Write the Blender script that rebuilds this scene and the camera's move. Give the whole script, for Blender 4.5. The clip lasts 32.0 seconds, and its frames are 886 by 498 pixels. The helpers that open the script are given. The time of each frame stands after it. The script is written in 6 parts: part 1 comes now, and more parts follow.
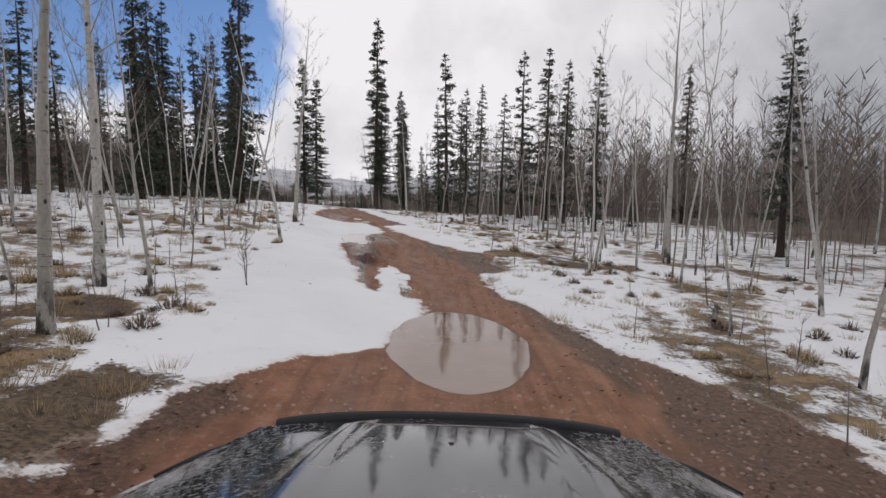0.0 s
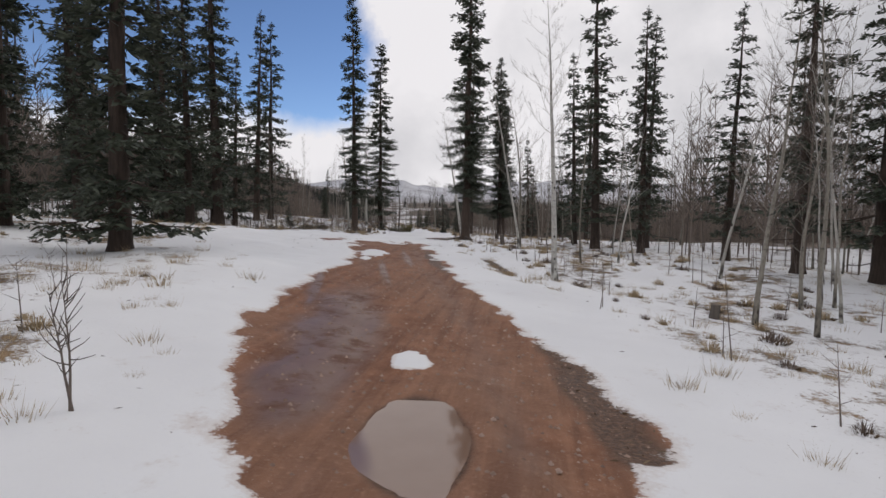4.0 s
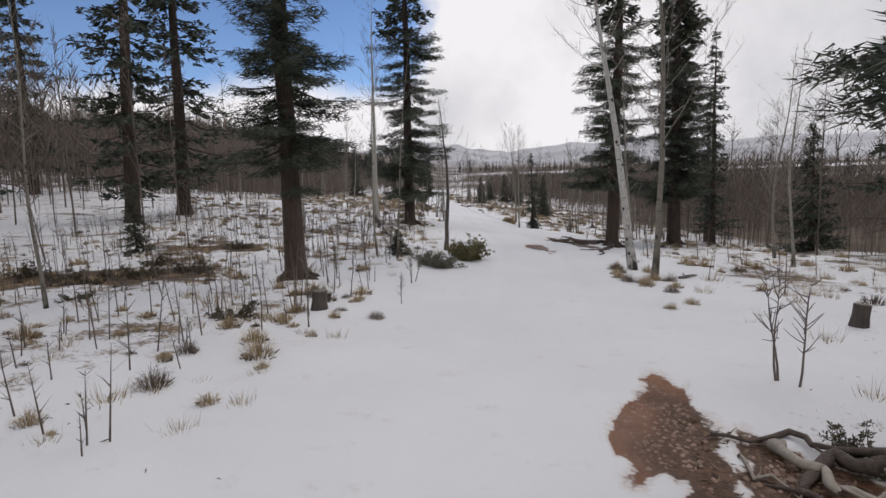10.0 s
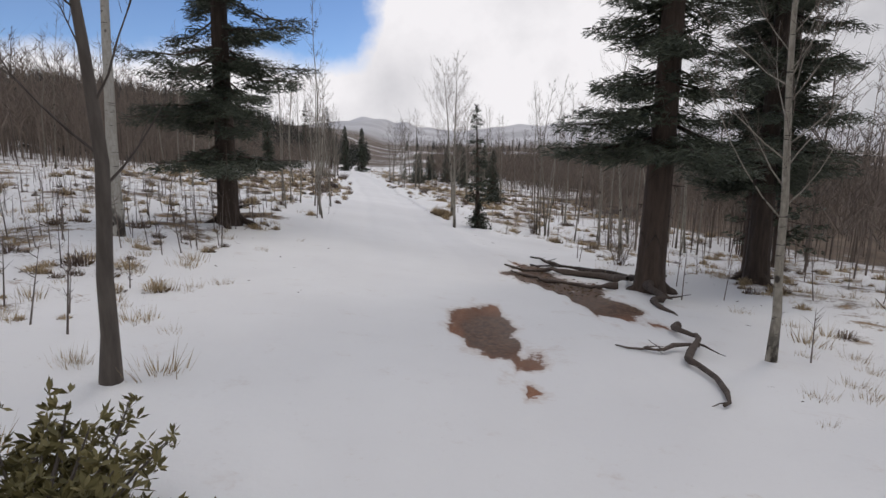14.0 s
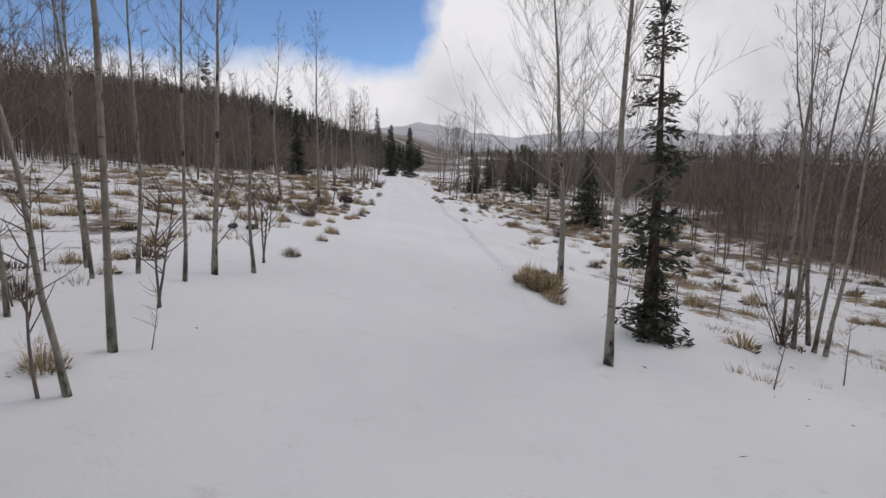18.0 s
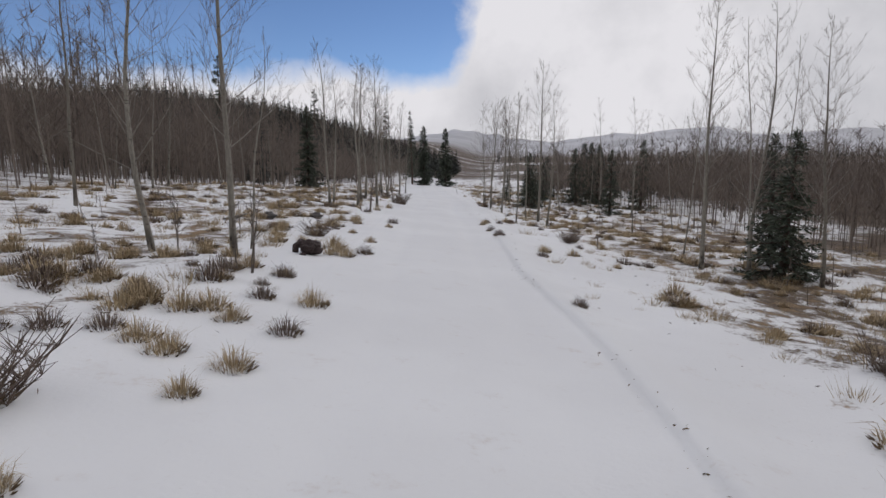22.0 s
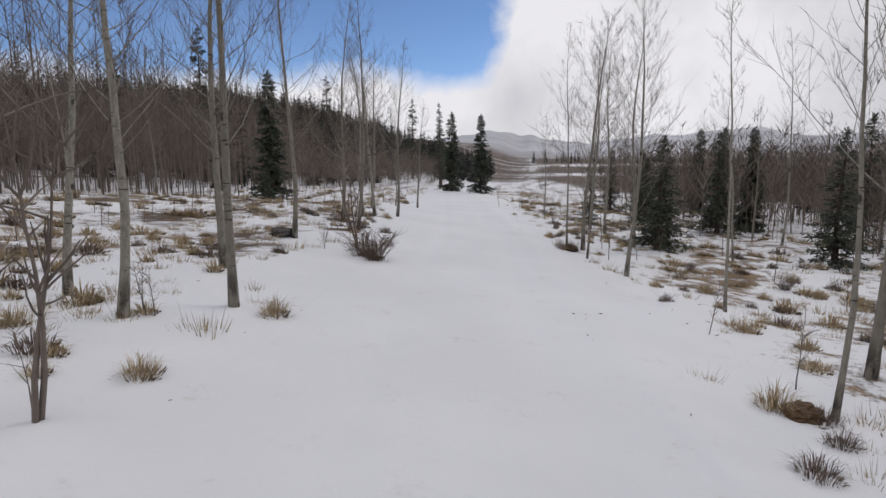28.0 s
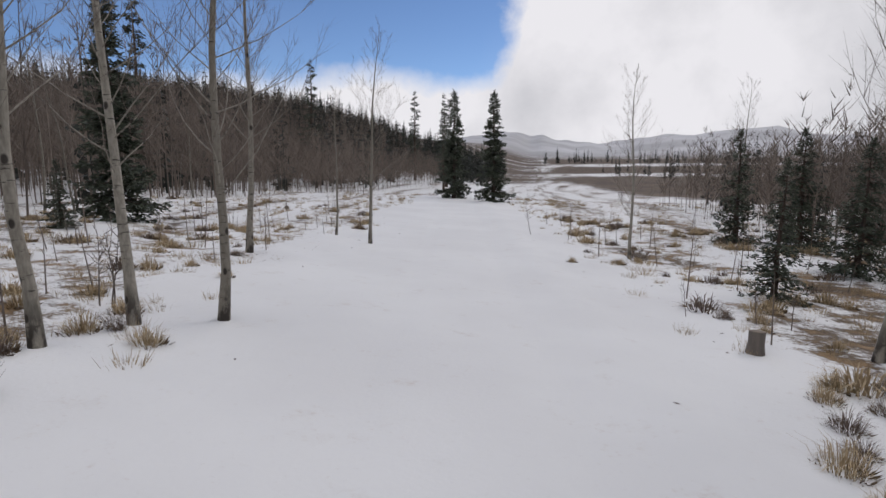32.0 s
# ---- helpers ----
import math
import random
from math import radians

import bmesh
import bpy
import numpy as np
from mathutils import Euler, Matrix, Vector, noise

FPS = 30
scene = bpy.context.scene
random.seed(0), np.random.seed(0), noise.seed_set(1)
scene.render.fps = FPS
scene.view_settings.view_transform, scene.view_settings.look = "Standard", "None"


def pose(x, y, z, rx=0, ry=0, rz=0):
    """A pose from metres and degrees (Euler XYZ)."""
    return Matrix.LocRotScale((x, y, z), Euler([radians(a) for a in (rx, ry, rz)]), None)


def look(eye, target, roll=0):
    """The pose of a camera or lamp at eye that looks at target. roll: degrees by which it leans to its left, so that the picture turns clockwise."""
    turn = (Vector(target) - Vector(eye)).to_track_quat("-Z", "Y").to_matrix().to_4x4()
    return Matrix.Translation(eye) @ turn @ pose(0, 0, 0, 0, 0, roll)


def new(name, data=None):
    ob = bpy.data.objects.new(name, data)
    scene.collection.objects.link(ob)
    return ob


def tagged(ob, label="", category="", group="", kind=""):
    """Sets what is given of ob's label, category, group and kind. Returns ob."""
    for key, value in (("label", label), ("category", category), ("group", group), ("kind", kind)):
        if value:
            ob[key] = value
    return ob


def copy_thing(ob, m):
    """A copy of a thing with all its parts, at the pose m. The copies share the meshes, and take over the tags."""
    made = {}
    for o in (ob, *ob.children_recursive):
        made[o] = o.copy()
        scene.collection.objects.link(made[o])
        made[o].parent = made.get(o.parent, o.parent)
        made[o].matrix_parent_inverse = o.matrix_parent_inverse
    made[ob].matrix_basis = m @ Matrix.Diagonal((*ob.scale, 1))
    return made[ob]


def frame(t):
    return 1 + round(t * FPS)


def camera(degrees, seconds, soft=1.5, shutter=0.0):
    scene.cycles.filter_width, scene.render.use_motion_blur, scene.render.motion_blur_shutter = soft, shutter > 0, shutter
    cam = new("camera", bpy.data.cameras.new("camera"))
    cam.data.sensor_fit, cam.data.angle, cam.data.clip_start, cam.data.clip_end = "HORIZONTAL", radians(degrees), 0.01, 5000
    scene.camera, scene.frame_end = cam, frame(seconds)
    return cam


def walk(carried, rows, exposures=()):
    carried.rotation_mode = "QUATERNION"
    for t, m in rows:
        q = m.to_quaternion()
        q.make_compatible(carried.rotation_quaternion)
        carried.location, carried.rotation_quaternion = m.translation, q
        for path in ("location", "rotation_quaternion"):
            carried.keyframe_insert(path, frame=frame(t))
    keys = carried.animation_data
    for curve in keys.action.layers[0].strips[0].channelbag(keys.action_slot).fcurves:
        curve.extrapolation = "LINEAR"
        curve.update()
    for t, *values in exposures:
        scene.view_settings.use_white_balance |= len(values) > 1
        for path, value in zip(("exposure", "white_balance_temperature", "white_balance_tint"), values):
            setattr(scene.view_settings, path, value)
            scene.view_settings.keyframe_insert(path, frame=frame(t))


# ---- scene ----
cam = camera(74.0, 32.0, 1.5)
PATH = [
    (0, (-0.000, 0.000, 1.900), (-0.000, 1.992, 1.716), 0.45),
    (0.5, (-0.100, 3.065, 2.014), (-0.129, 5.055, 1.820), 0.06),
    (1, (-0.264, 6.233, 2.028), (-0.321, 8.223, 1.832), -0.33),
    (1.5, (-0.558, 9.488, 2.082), (-0.647, 11.478, 1.897), -0.25),
    (2, (-1.079, 12.662, 2.175), (-1.203, 14.650, 1.993), -0.02),
    (2.5, (-1.564, 15.722, 2.283), (-1.722, 17.708, 2.107), 0.11),
    (3, (-2.068, 18.564, 2.417), (-2.264, 20.547, 2.240), 0.20),
    (3.5, (-2.638, 21.336, 2.489), (-2.872, 23.315, 2.318), 0.30),
    (5.5, (-4.792, 32.889, 2.463), (-5.220, 34.837, 2.310), 0.72),
    (6, (-5.534, 35.602, 2.573), (-5.999, 37.541, 2.417), 0.80),
    (6.5, (-6.268, 38.058, 2.699), (-6.759, 39.991, 2.539), 0.90),
    (7, (-6.884, 40.228, 2.762), (-7.393, 42.155, 2.599), 1.28),
    (7.5, (-7.442, 42.329, 2.819), (-7.963, 44.252, 2.645), 1.28),
    (8, (-7.911, 44.284, 2.862), (-8.435, 46.206, 2.676), 0.81),
    (8.5, (-8.329, 46.467, 2.860), (-8.848, 48.387, 2.649), 0.14),
    (9, (-8.734, 48.720, 2.797), (-9.241, 50.641, 2.563), -0.54),
    (9.5, (-9.030, 50.983, 2.709), (-9.517, 52.905, 2.448), -0.92),
    (10, (-9.215, 53.021, 2.579), (-9.680, 54.946, 2.297), -1.30),
    (10.5, (-9.396, 55.074, 2.415), (-9.830, 57.004, 2.120), -1.27),
    (11, (-9.579, 56.882, 2.306), (-9.976, 58.818, 1.999), -1.12),
    (11.5, (-9.714, 58.418, 2.230), (-10.072, 60.360, 1.914), -0.93),
    (12, (-9.764, 60.161, 2.100), (-10.097, 62.107, 1.779), -0.47),
    (12.5, (-9.877, 61.765, 2.045), (-10.186, 63.713, 1.715), -0.36),
    (13, (-9.923, 63.281, 1.980), (-10.214, 65.231, 1.641), 0.26),
    (13.5, (-10.081, 64.766, 1.877), (-10.361, 66.715, 1.531), 0.77),
    (15.5, (-10.879, 71.046, 1.635), (-11.201, 72.986, 1.269), 0.37),
    (16, (-11.210, 72.708, 1.554), (-11.554, 74.645, 1.190), 0.79),
    (16.5, (-11.610, 74.303, 1.469), (-11.976, 76.236, 1.112), 1.16),
    (17, (-12.016, 75.918, 1.369), (-12.412, 77.847, 1.021), 1.32),
    (17.5, (-12.474, 77.596, 1.306), (-12.902, 79.520, 0.966), 1.32),
    (18, (-12.972, 79.201, 1.234), (-13.432, 81.118, 0.898), 1.11),
    (18.5, (-13.547, 80.927, 1.146), (-14.035, 82.838, 0.816), 0.94),
    (19, (-13.986, 82.428, 1.097), (-14.497, 84.334, 0.771), 0.59),
    (19.5, (-14.411, 83.967, 1.066), (-14.942, 85.867, 0.742), 0.21),
    (20, (-14.863, 85.490, 0.996), (-15.411, 87.386, 0.676), -0.09),
    (20.5, (-15.293, 86.972, 0.938), (-15.851, 88.867, 0.627), -0.49),
    (21, (-15.619, 88.366, 0.959), (-16.186, 90.260, 0.657), -0.36),
    (21.5, (-16.068, 89.700, 0.954), (-16.643, 91.591, 0.652), -0.14),
    (22, (-16.489, 91.107, 0.844), (-17.074, 92.994, 0.530), -0.29),
    (22.5, (-16.897, 92.594, 0.771), (-17.488, 94.477, 0.451), -0.25),
    (23, (-17.370, 93.948, 0.726), (-17.964, 95.831, 0.406), -0.21),
    (23.5, (-17.752, 95.470, 0.645), (-18.358, 97.349, 0.330), -0.78),
    (24, (-18.244, 97.021, 0.607), (-18.859, 98.898, 0.293), -0.70),
    (24.5, (-18.766, 98.603, 0.539), (-19.403, 100.474, 0.229), -0.87),
    (25, (-19.353, 100.132, 0.469), (-19.997, 101.999, 0.159), -0.87),
    (25.5, (-19.913, 101.620, 0.431), (-20.563, 103.486, 0.124), -0.73),
    (27.5, (-21.466, 106.790, 0.378), (-22.149, 108.645, 0.072), -0.22),
    (28, (-22.089, 108.777, 0.356), (-22.777, 110.630, 0.047), -0.14),
    (28.5, (-22.762, 110.692, 0.301), (-23.454, 112.543, -0.008), -0.07),
    (29, (-23.419, 112.621, 0.220), (-24.114, 114.471, -0.090), 0.29),
    (29.5, (-24.021, 114.463, 0.159), (-24.720, 116.311, -0.149), 0.19),
    (30, (-24.594, 116.216, 0.108), (-25.295, 118.064, -0.200), 0.21),
    (30.5, (-25.152, 118.007, 0.025), (-25.856, 119.854, -0.283), 0.32),
    (31, (-25.716, 119.810, -0.050), (-26.427, 121.655, -0.355), 0.08),
    (31.5, (-26.225, 121.599, -0.078), (-26.938, 123.443, -0.383), 0.10),
    (32, (-26.673, 123.367, -0.084), (-27.393, 125.208, -0.390), -0.29),
]
EXPOSURES = [(0.0, 0.0, 6500, 14.0), (1.0, -0.08, 6500, 14.0), (3.0, -0.06, 6500, 14.0), (7.0, 0.0, 6500, 14.0), (9.0, 0.04, 6500, 14.0), (13.0, 0.04, 6500, 14.0), (16.0, 0.06, 6500, 14.0), (18.0, -0.08, 6450, 14.0), (22.0, -0.18, 6400, 14.0), (25.0, -0.12, 6400, 14.0), (28.0, -0.07, 6400, 14.0), (32.0, -0.07, 6400, 14.0)]
walk(cam, [(t, look(eye, target, roll)) for t, eye, target, roll in PATH], EXPOSURES)


# ---- sky, sun and air ----
def build_world():
    world = bpy.data.worlds.new("winter_sky")
    scene.world = world
    world.use_nodes = True
    nt = world.node_tree
    nt.nodes.clear()
    N = nt.nodes.new
    L = nt.links.new

    def math_node(op, a, b=None, c=None, clamp=False):
        n = N("ShaderNodeMath")
        n.operation, n.use_clamp = op, clamp
        for i, val in enumerate((a, b, c)):
            if val is None:
                continue
            if isinstance(val, (int, float)):
                n.inputs[i].default_value = val
            else:
                L(val, n.inputs[i])
        return n.outputs[0]

    coord = N("ShaderNodeTexCoord")
    sep = N("ShaderNodeSeparateXYZ")
    L(coord.outputs["Generated"], sep.inputs[0])
    left = math_node("ARCTAN2", math_node("MULTIPLY", sep.outputs[0], -1.0), sep.outputs[1])
    up = math_node("ARCSINE", sep.outputs[2])
    big = N("ShaderNodeTexNoise")
    big.inputs["Scale"].default_value, big.inputs["Detail"].default_value, big.inputs["Roughness"].default_value = 5.0, 7.0, 0.58
    L(coord.outputs["Generated"], big.inputs["Vector"])
    soft = N("ShaderNodeTexNoise")
    soft.inputs["Scale"].default_value, soft.inputs["Detail"].default_value = 2.2, 4.0
    L(coord.outputs["Generated"], soft.inputs["Vector"])
    wob = math_node("MULTIPLY_ADD", big.outputs[0], 0.24, -0.12)
    # the blue gap opens to the left of the track, above a low bank of cloud
    by_side = math_node("SMOOTH_MIN", math_node("MULTIPLY", math_node("ADD", math_node("SUBTRACT", left, SKY_GAP_SIDE), wob), 22.0), 1.0, 0.1)
    by_up = math_node("SMOOTH_MIN", math_node("MULTIPLY", math_node("ADD", math_node("SUBTRACT", up, SKY_GAP_UP), math_node("MULTIPLY", wob, 0.5)), 26.0), 1.0, 0.1)
    by_end = math_node("MULTIPLY", math_node("SUBTRACT", SKY_GAP_END, math_node("ADD", left, wob)), 4.0, clamp=True)
    gap = math_node("MULTIPLY", math_node("MULTIPLY", math_node("MAXIMUM", by_side, 0.0), math_node("MAXIMUM", by_up, 0.0)), by_end, clamp=True)
    wisp = math_node("MULTIPLY", gap, math_node("MULTIPLY_ADD", soft.outputs[0], 0.3, 0.85, clamp=True))
    sky = N("ShaderNodeTexSky")
    sky.sky_type, sky.sun_disc = "NISHITA", False
    sky.sun_elevation, sky.sun_rotation = radians(SUN_UP), radians(SUN_ROUND)
    sky.altitude, sky.air_density, sky.dust_density, sky.ozone_density = 3200, 1.0, 0.05, 4.5
    blue = N("ShaderNodeVectorMath")
    blue.operation = "SCALE"
    blue.inputs["Scale"].default_value = SKY_STRENGTH
    L(sky.outputs[0], blue.inputs[0])
    ramp = N("ShaderNodeValToRGB")
    ramp.color_ramp.elements[0].position, ramp.color_ramp.elements[0].color = 0.24, (0.36, 0.375, 0.40, 1)
    ramp.color_ramp.elements[1].position, ramp.color_ramp.elements[1].color = 0.60, (0.86, 0.86, 0.865, 1)
    mixn = math_node("MULTIPLY_ADD", big.outputs[0], 0.45, math_node("MULTIPLY", soft.outputs[0], 0.55))
    # the cloud darkens towards the snow shower on the right
    dull = math_node("MULTIPLY", math_node("ADD", left, 0.27), 0.75)
    # and behind, out of view: dimming added to darken sides facing the camera
    rear = math_node("MULTIPLY", math_node("SUBTRACT", 0.25, sep.outputs[1]), 0.30)
    shade = math_node("SUBTRACT", math_node("MINIMUM", dull, 0.12), math_node("MAXIMUM", rear, 0.0))
    L(math_node("ADD", mixn, shade), ramp.inputs[0])
    # an overcast sky is brightest overhead
    over = N("ShaderNodeMapRange")
    over.interpolation_type = "SMOOTHSTEP"
    L(sep.outputs[2], over.inputs["Value"])
    over.inputs["From Min"].default_value, over.inputs["From Max"].default_value = 0.28, 0.95
    over.inputs["To Min"].default_value, over.inputs["To Max"].default_value = 1.0, OVERHEAD
    lift = N("ShaderNodeVectorMath")
    lift.operation = "SCALE"
    L(ramp.outputs[0], lift.inputs[0])
    L(over.outputs[0], lift.inputs["Scale"])
    mix = N("ShaderNodeMix")
    mix.data_type = "RGBA"
    L(wisp, mix.inputs["Factor"])
    L(lift.outputs[0], mix.inputs["A"])
    L(blue.outputs[0], mix.inputs["B"])
    back = N("ShaderNodeBackground")
    back.inputs["Strength"].default_value = CLOUD_LIGHT
    L(mix.outputs["Result"], back.inputs["Color"])
    out = N("ShaderNodeOutputWorld")
    L(back.outputs[0], out.inputs[0])


OVERHEAD = 2.1
SKY_GAP_SIDE, SKY_GAP_UP, SKY_GAP_END = 0.245, 0.105, 1.6
SKY_STRENGTH, CLOUD_LIGHT = 0.115, 1.0
SUN_UP, SUN_ROUND, SUN_POWER = 44.0, 35.0, 0.5
build_world()
sun = new("sun", bpy.data.lights.new("sun", "SUN"))
sun.data.energy, sun.data.angle, sun.data.color = SUN_POWER, radians(14), (1.0, 0.96, 0.90)
sun.matrix_basis = look((0, 0, 60), (-math.sin(radians(SUN_ROUND)) * 60, -math.cos(radians(SUN_ROUND)) * 60, 60 - 60 * math.tan(radians(SUN_UP))))

# ---- materials ----
class Mat:
    """A small wrapper for writing node materials."""

    def __init__(self, name, rough=0.8, metal=0.0):
        self.m = bpy.data.materials.new(name)
        self.m.use_nodes = True
        self.t = self.m.node_tree
        self.b = self.t.nodes["Principled BSDF"]
        self.b.inputs["Roughness"].default_value = rough
        self.b.inputs["Metallic"].default_value = metal
        self.coord = self.t.nodes.new("ShaderNodeTexCoord").outputs["Object"]

    def node(self, kind, **inputs):
        n = self.t.nodes.new(kind)
        for key, val in inputs.items():
            self.set(n.inputs[key], val)
        return n

    def set(self, socket, val):
        if hasattr(val, "links"):
            self.t.links.new(val, socket)
        else:
            socket.default_value = val

    def stretch(self, x, y, z):
        n = self.t.nodes.new("ShaderNodeMapping")
        n.inputs["Scale"].default_value = (x, y, z)
        self.t.links.new(self.coord, n.inputs["Vector"])
        return n.outputs[0]

    def noise(self, scale, detail=4.0, rough=0.55, vector=None):
        n = self.node("ShaderNodeTexNoise", Scale=scale, Detail=detail, Roughness=rough)
        self.t.links.new(vector or self.coord, n.inputs["Vector"])
        return n.outputs[0]

    def voronoi(self, scale, vector=None, feature="F1"):
        n = self.node("ShaderNodeTexVoronoi", Scale=scale)
        n.feature = feature
        self.t.links.new(vector or self.coord, n.inputs["Vector"])
        return n.outputs["Distance"]

    def math(self, op, a, b=0.0, c=0.0, clamp=False):
        n = self.t.nodes.new("ShaderNodeMath")
        n.operation, n.use_clamp = op, clamp
        for i, val in enumerate((a, b, c)):
            self.set(n.inputs[i], val)
        return n.outputs[0]

    def step(self, x, low, high):
        n = self.t.nodes.new("ShaderNodeMapRange")
        n.interpolation_type = "SMOOTHSTEP"
        self.set(n.inputs["Value"], x)
        n.inputs["From Min"].default_value, n.inputs["From Max"].default_value = low, high
        return n.outputs[0]

    def mix(self, fac, a, b):
        n = self.t.nodes.new("ShaderNodeMix")
        n.data_type = "RGBA"
        self.set(n.inputs["Factor"], fac)
        self.set(n.inputs["A"], (*a, 1) if isinstance(a, tuple) else a)
        self.set(n.inputs["B"], (*b, 1) if isinstance(b, tuple) else b)
        return n.outputs["Result"]

    def attribute(self, name):
        n = self.t.nodes.new("ShaderNodeAttribute")
        n.attribute_name = name
        return n.outputs["Fac"]

    def pick(self):
        """A number of its own for each object."""
        return self.t.nodes.new("ShaderNodeObjectInfo").outputs["Random"]

    def island(self):
        return self.t.nodes.new("ShaderNodeNewGeometry").outputs["Random Per Island"]

    def bump(self, height, strength=0.4, dist=0.02):
        n = self.node("ShaderNodeBump", Strength=strength, Distance=dist)
        self.t.links.new(height, n.inputs["Height"])
        self.t.links.new(n.outputs[0], self.b.inputs["Normal"])
        return self

    def colour(self, c):
        self.set(self.b.inputs["Base Color"], (*c, 1) if isinstance(c, tuple) else c)
        return self


def make_ground_material():
    k = Mat("snow_and_earth", 0.7)
    earthy, grassy, wet, slick = k.attribute("earthy"), k.attribute("grassy"), k.attribute("wet"), k.attribute("slick")
    mid, fine, coarse, grit = k.noise(2.3, 7, 0.62), k.noise(19.0, 6, 0.6), k.noise(0.35, 4), k.noise(70.0, 4, 0.6)
    pebble = k.voronoi(26.0)
    snow = k.mix(k.step(coarse, 0.3, 0.7), (0.655, 0.648, 0.64), (0.705, 0.70, 0.69))
    snow = k.mix(k.math("MULTIPLY", k.step(mid, 0.56, 0.74), 0.35), snow, (0.615, 0.60, 0.585))
    snow = k.mix(k.math("MULTIPLY", k.step(fine, 0.60, 0.74), k.math("MULTIPLY_ADD", grassy, 0.9, 0.07), clamp=True), snow, (0.36, 0.30, 0.25))
    # matted dead grass, from dark leaf mould to straw
    straw = k.mix(k.step(grit, 0.3, 0.7), (0.12, 0.074, 0.040), (0.33, 0.222, 0.115))
    mould = k.mix(k.step(fine, 0.3, 0.7), (0.045, 0.031, 0.022), (0.15, 0.105, 0.066))
    litter = k.mix(k.step(k.math("ADD", k.math("MULTIPLY", mid, 0.7), k.math("MULTIPLY", coarse, 0.3)), 0.50, 0.62), mould, straw)
    litter = k.mix(k.step(wet, 0.15, 0.5), litter, mould)
    dirt = k.mix(k.step(mid, 0.25, 0.75), (0.150, 0.066, 0.036), (0.255, 0.122, 0.069))
    dirt = k.mix(k.math("MULTIPLY", k.step(coarse, 0.42, 0.62), 0.45), dirt, (0.215, 0.120, 0.076))
    dirt = k.mix(k.step(fine, 0.5, 0.85), dirt, (0.33, 0.19, 0.125))
    streak = k.noise(1.0, 6, 0.6, k.stretch(6.0, 0.35, 1.0))
    dirt = k.mix(k.math("MULTIPLY", k.step(streak, 0.48, 0.66), 0.55), dirt, (0.110, 0.050, 0.029))
    dirt = k.mix(k.math("MULTIPLY", k.step(streak, 0.46, 0.34), 0.3), dirt, (0.32, 0.17, 0.105))
    dirt = k.mix(k.math("MULTIPLY", k.step(pebble, 0.16, 0.05), k.step(mid, 0.45, 0.6)), dirt, (0.42, 0.33, 0.27))
    dirt = k.mix(k.math("MULTIPLY", k.step(grit, 0.60, 0.72), 0.5), dirt, (0.07, 0.034, 0.021))
    mud = k.mix(k.step(fine, 0.35, 0.7), (0.055, 0.029, 0.018), (0.145, 0.080, 0.048))
    dirt = k.mix(k.step(k.math("ADD", wet, k.math("MULTIPLY_ADD", fine, 0.7, -0.35)), 0.2, 0.8), dirt, mud)
    dirt = k.mix(k.math("MULTIPLY", slick, 0.75), dirt, (0.105, 0.052, 0.034))
    edge = k.math("ADD", k.math("MULTIPLY_ADD", mid, 0.9, -0.45), k.math("MULTIPLY_ADD", fine, 0.5, -0.25))
    bare = k.step(k.math("ADD", grassy, edge), 0.42, 0.60)
    worn = k.step(k.math("ADD", earthy, k.math("MULTIPLY", edge, 1.25)), 0.40, 0.58)
    wooded = k.attribute("wooded")
    thick = k.step(k.math("ADD", wooded, k.math("ADD", k.math("MULTIPLY_ADD", k.noise(0.012, 8, 0.68), 1.4, -0.7), k.math("MULTIPLY_ADD", k.noise(0.5, 5, 0.65), 0.9, -0.45))), 0.35, 0.6)
    brush = k.mix(k.step(k.noise(0.22, 10, 0.75), 0.32, 0.68), (0.045, 0.033, 0.025), (0.155, 0.112, 0.080))
    land = k.mix(thick, k.mix(bare, snow, litter), brush)
    # far hills: snowy woods paled with distance, haze put into the colour
    far_haze = k.attribute("far_haze")
    land = k.mix(far_haze, land, k.mix(k.step(k.noise(0.006, 7, 0.6), 0.3, 0.7), (0.35, 0.345, 0.35), (0.52, 0.515, 0.525)))
    # slush: the last thin snow at the rim of the bare earth is stained by it
    rim = k.math("MULTIPLY", k.step(k.math("ADD", earthy, k.math("MULTIPLY", edge, 1.25)), 0.12, 0.42), 0.35)
    land = k.mix(rim, land, (0.46, 0.36, 0.29))
    k.colour(k.mix(worn, land, dirt))
    film = k.math("MULTIPLY", k.math("MULTIPLY", worn, slick), k.step(mid, 0.30, 0.52))
    gloss = k.math("SUBTRACT", 0.78, k.math("MULTIPLY", worn, k.math("MULTIPLY_ADD", wet, 0.22, 0.05)))
    k.set(k.b.inputs["Roughness"], k.math("SUBTRACT", gloss, k.math("MULTIPLY", film, 0.34)))
    k.set(k.b.inputs["Specular IOR Level"], k.math("MULTIPLY_ADD", film, 0.15, 0.15))
    rise = k.math("ADD", k.math("MULTIPLY", fine, k.math("MULTIPLY_ADD", worn, 0.40, 0.14)), k.math("MULTIPLY", mid, k.math("MULTIPLY_ADD", worn, 0.55, 0.20)))
    rise = k.math("ADD", rise, k.math("MULTIPLY", grit, k.math("MULTIPLY_ADD", k.math("MAXIMUM", bare, worn), 0.22, 0.02)))
    rise = k.math("SUBTRACT", rise, k.math("MULTIPLY", k.math("MAXIMUM", bare, worn), 0.55))
    k.bump(rise, k.math("SUBTRACT", 0.5, k.math("MULTIPLY", film, 0.42)), 0.045)
    return k.m


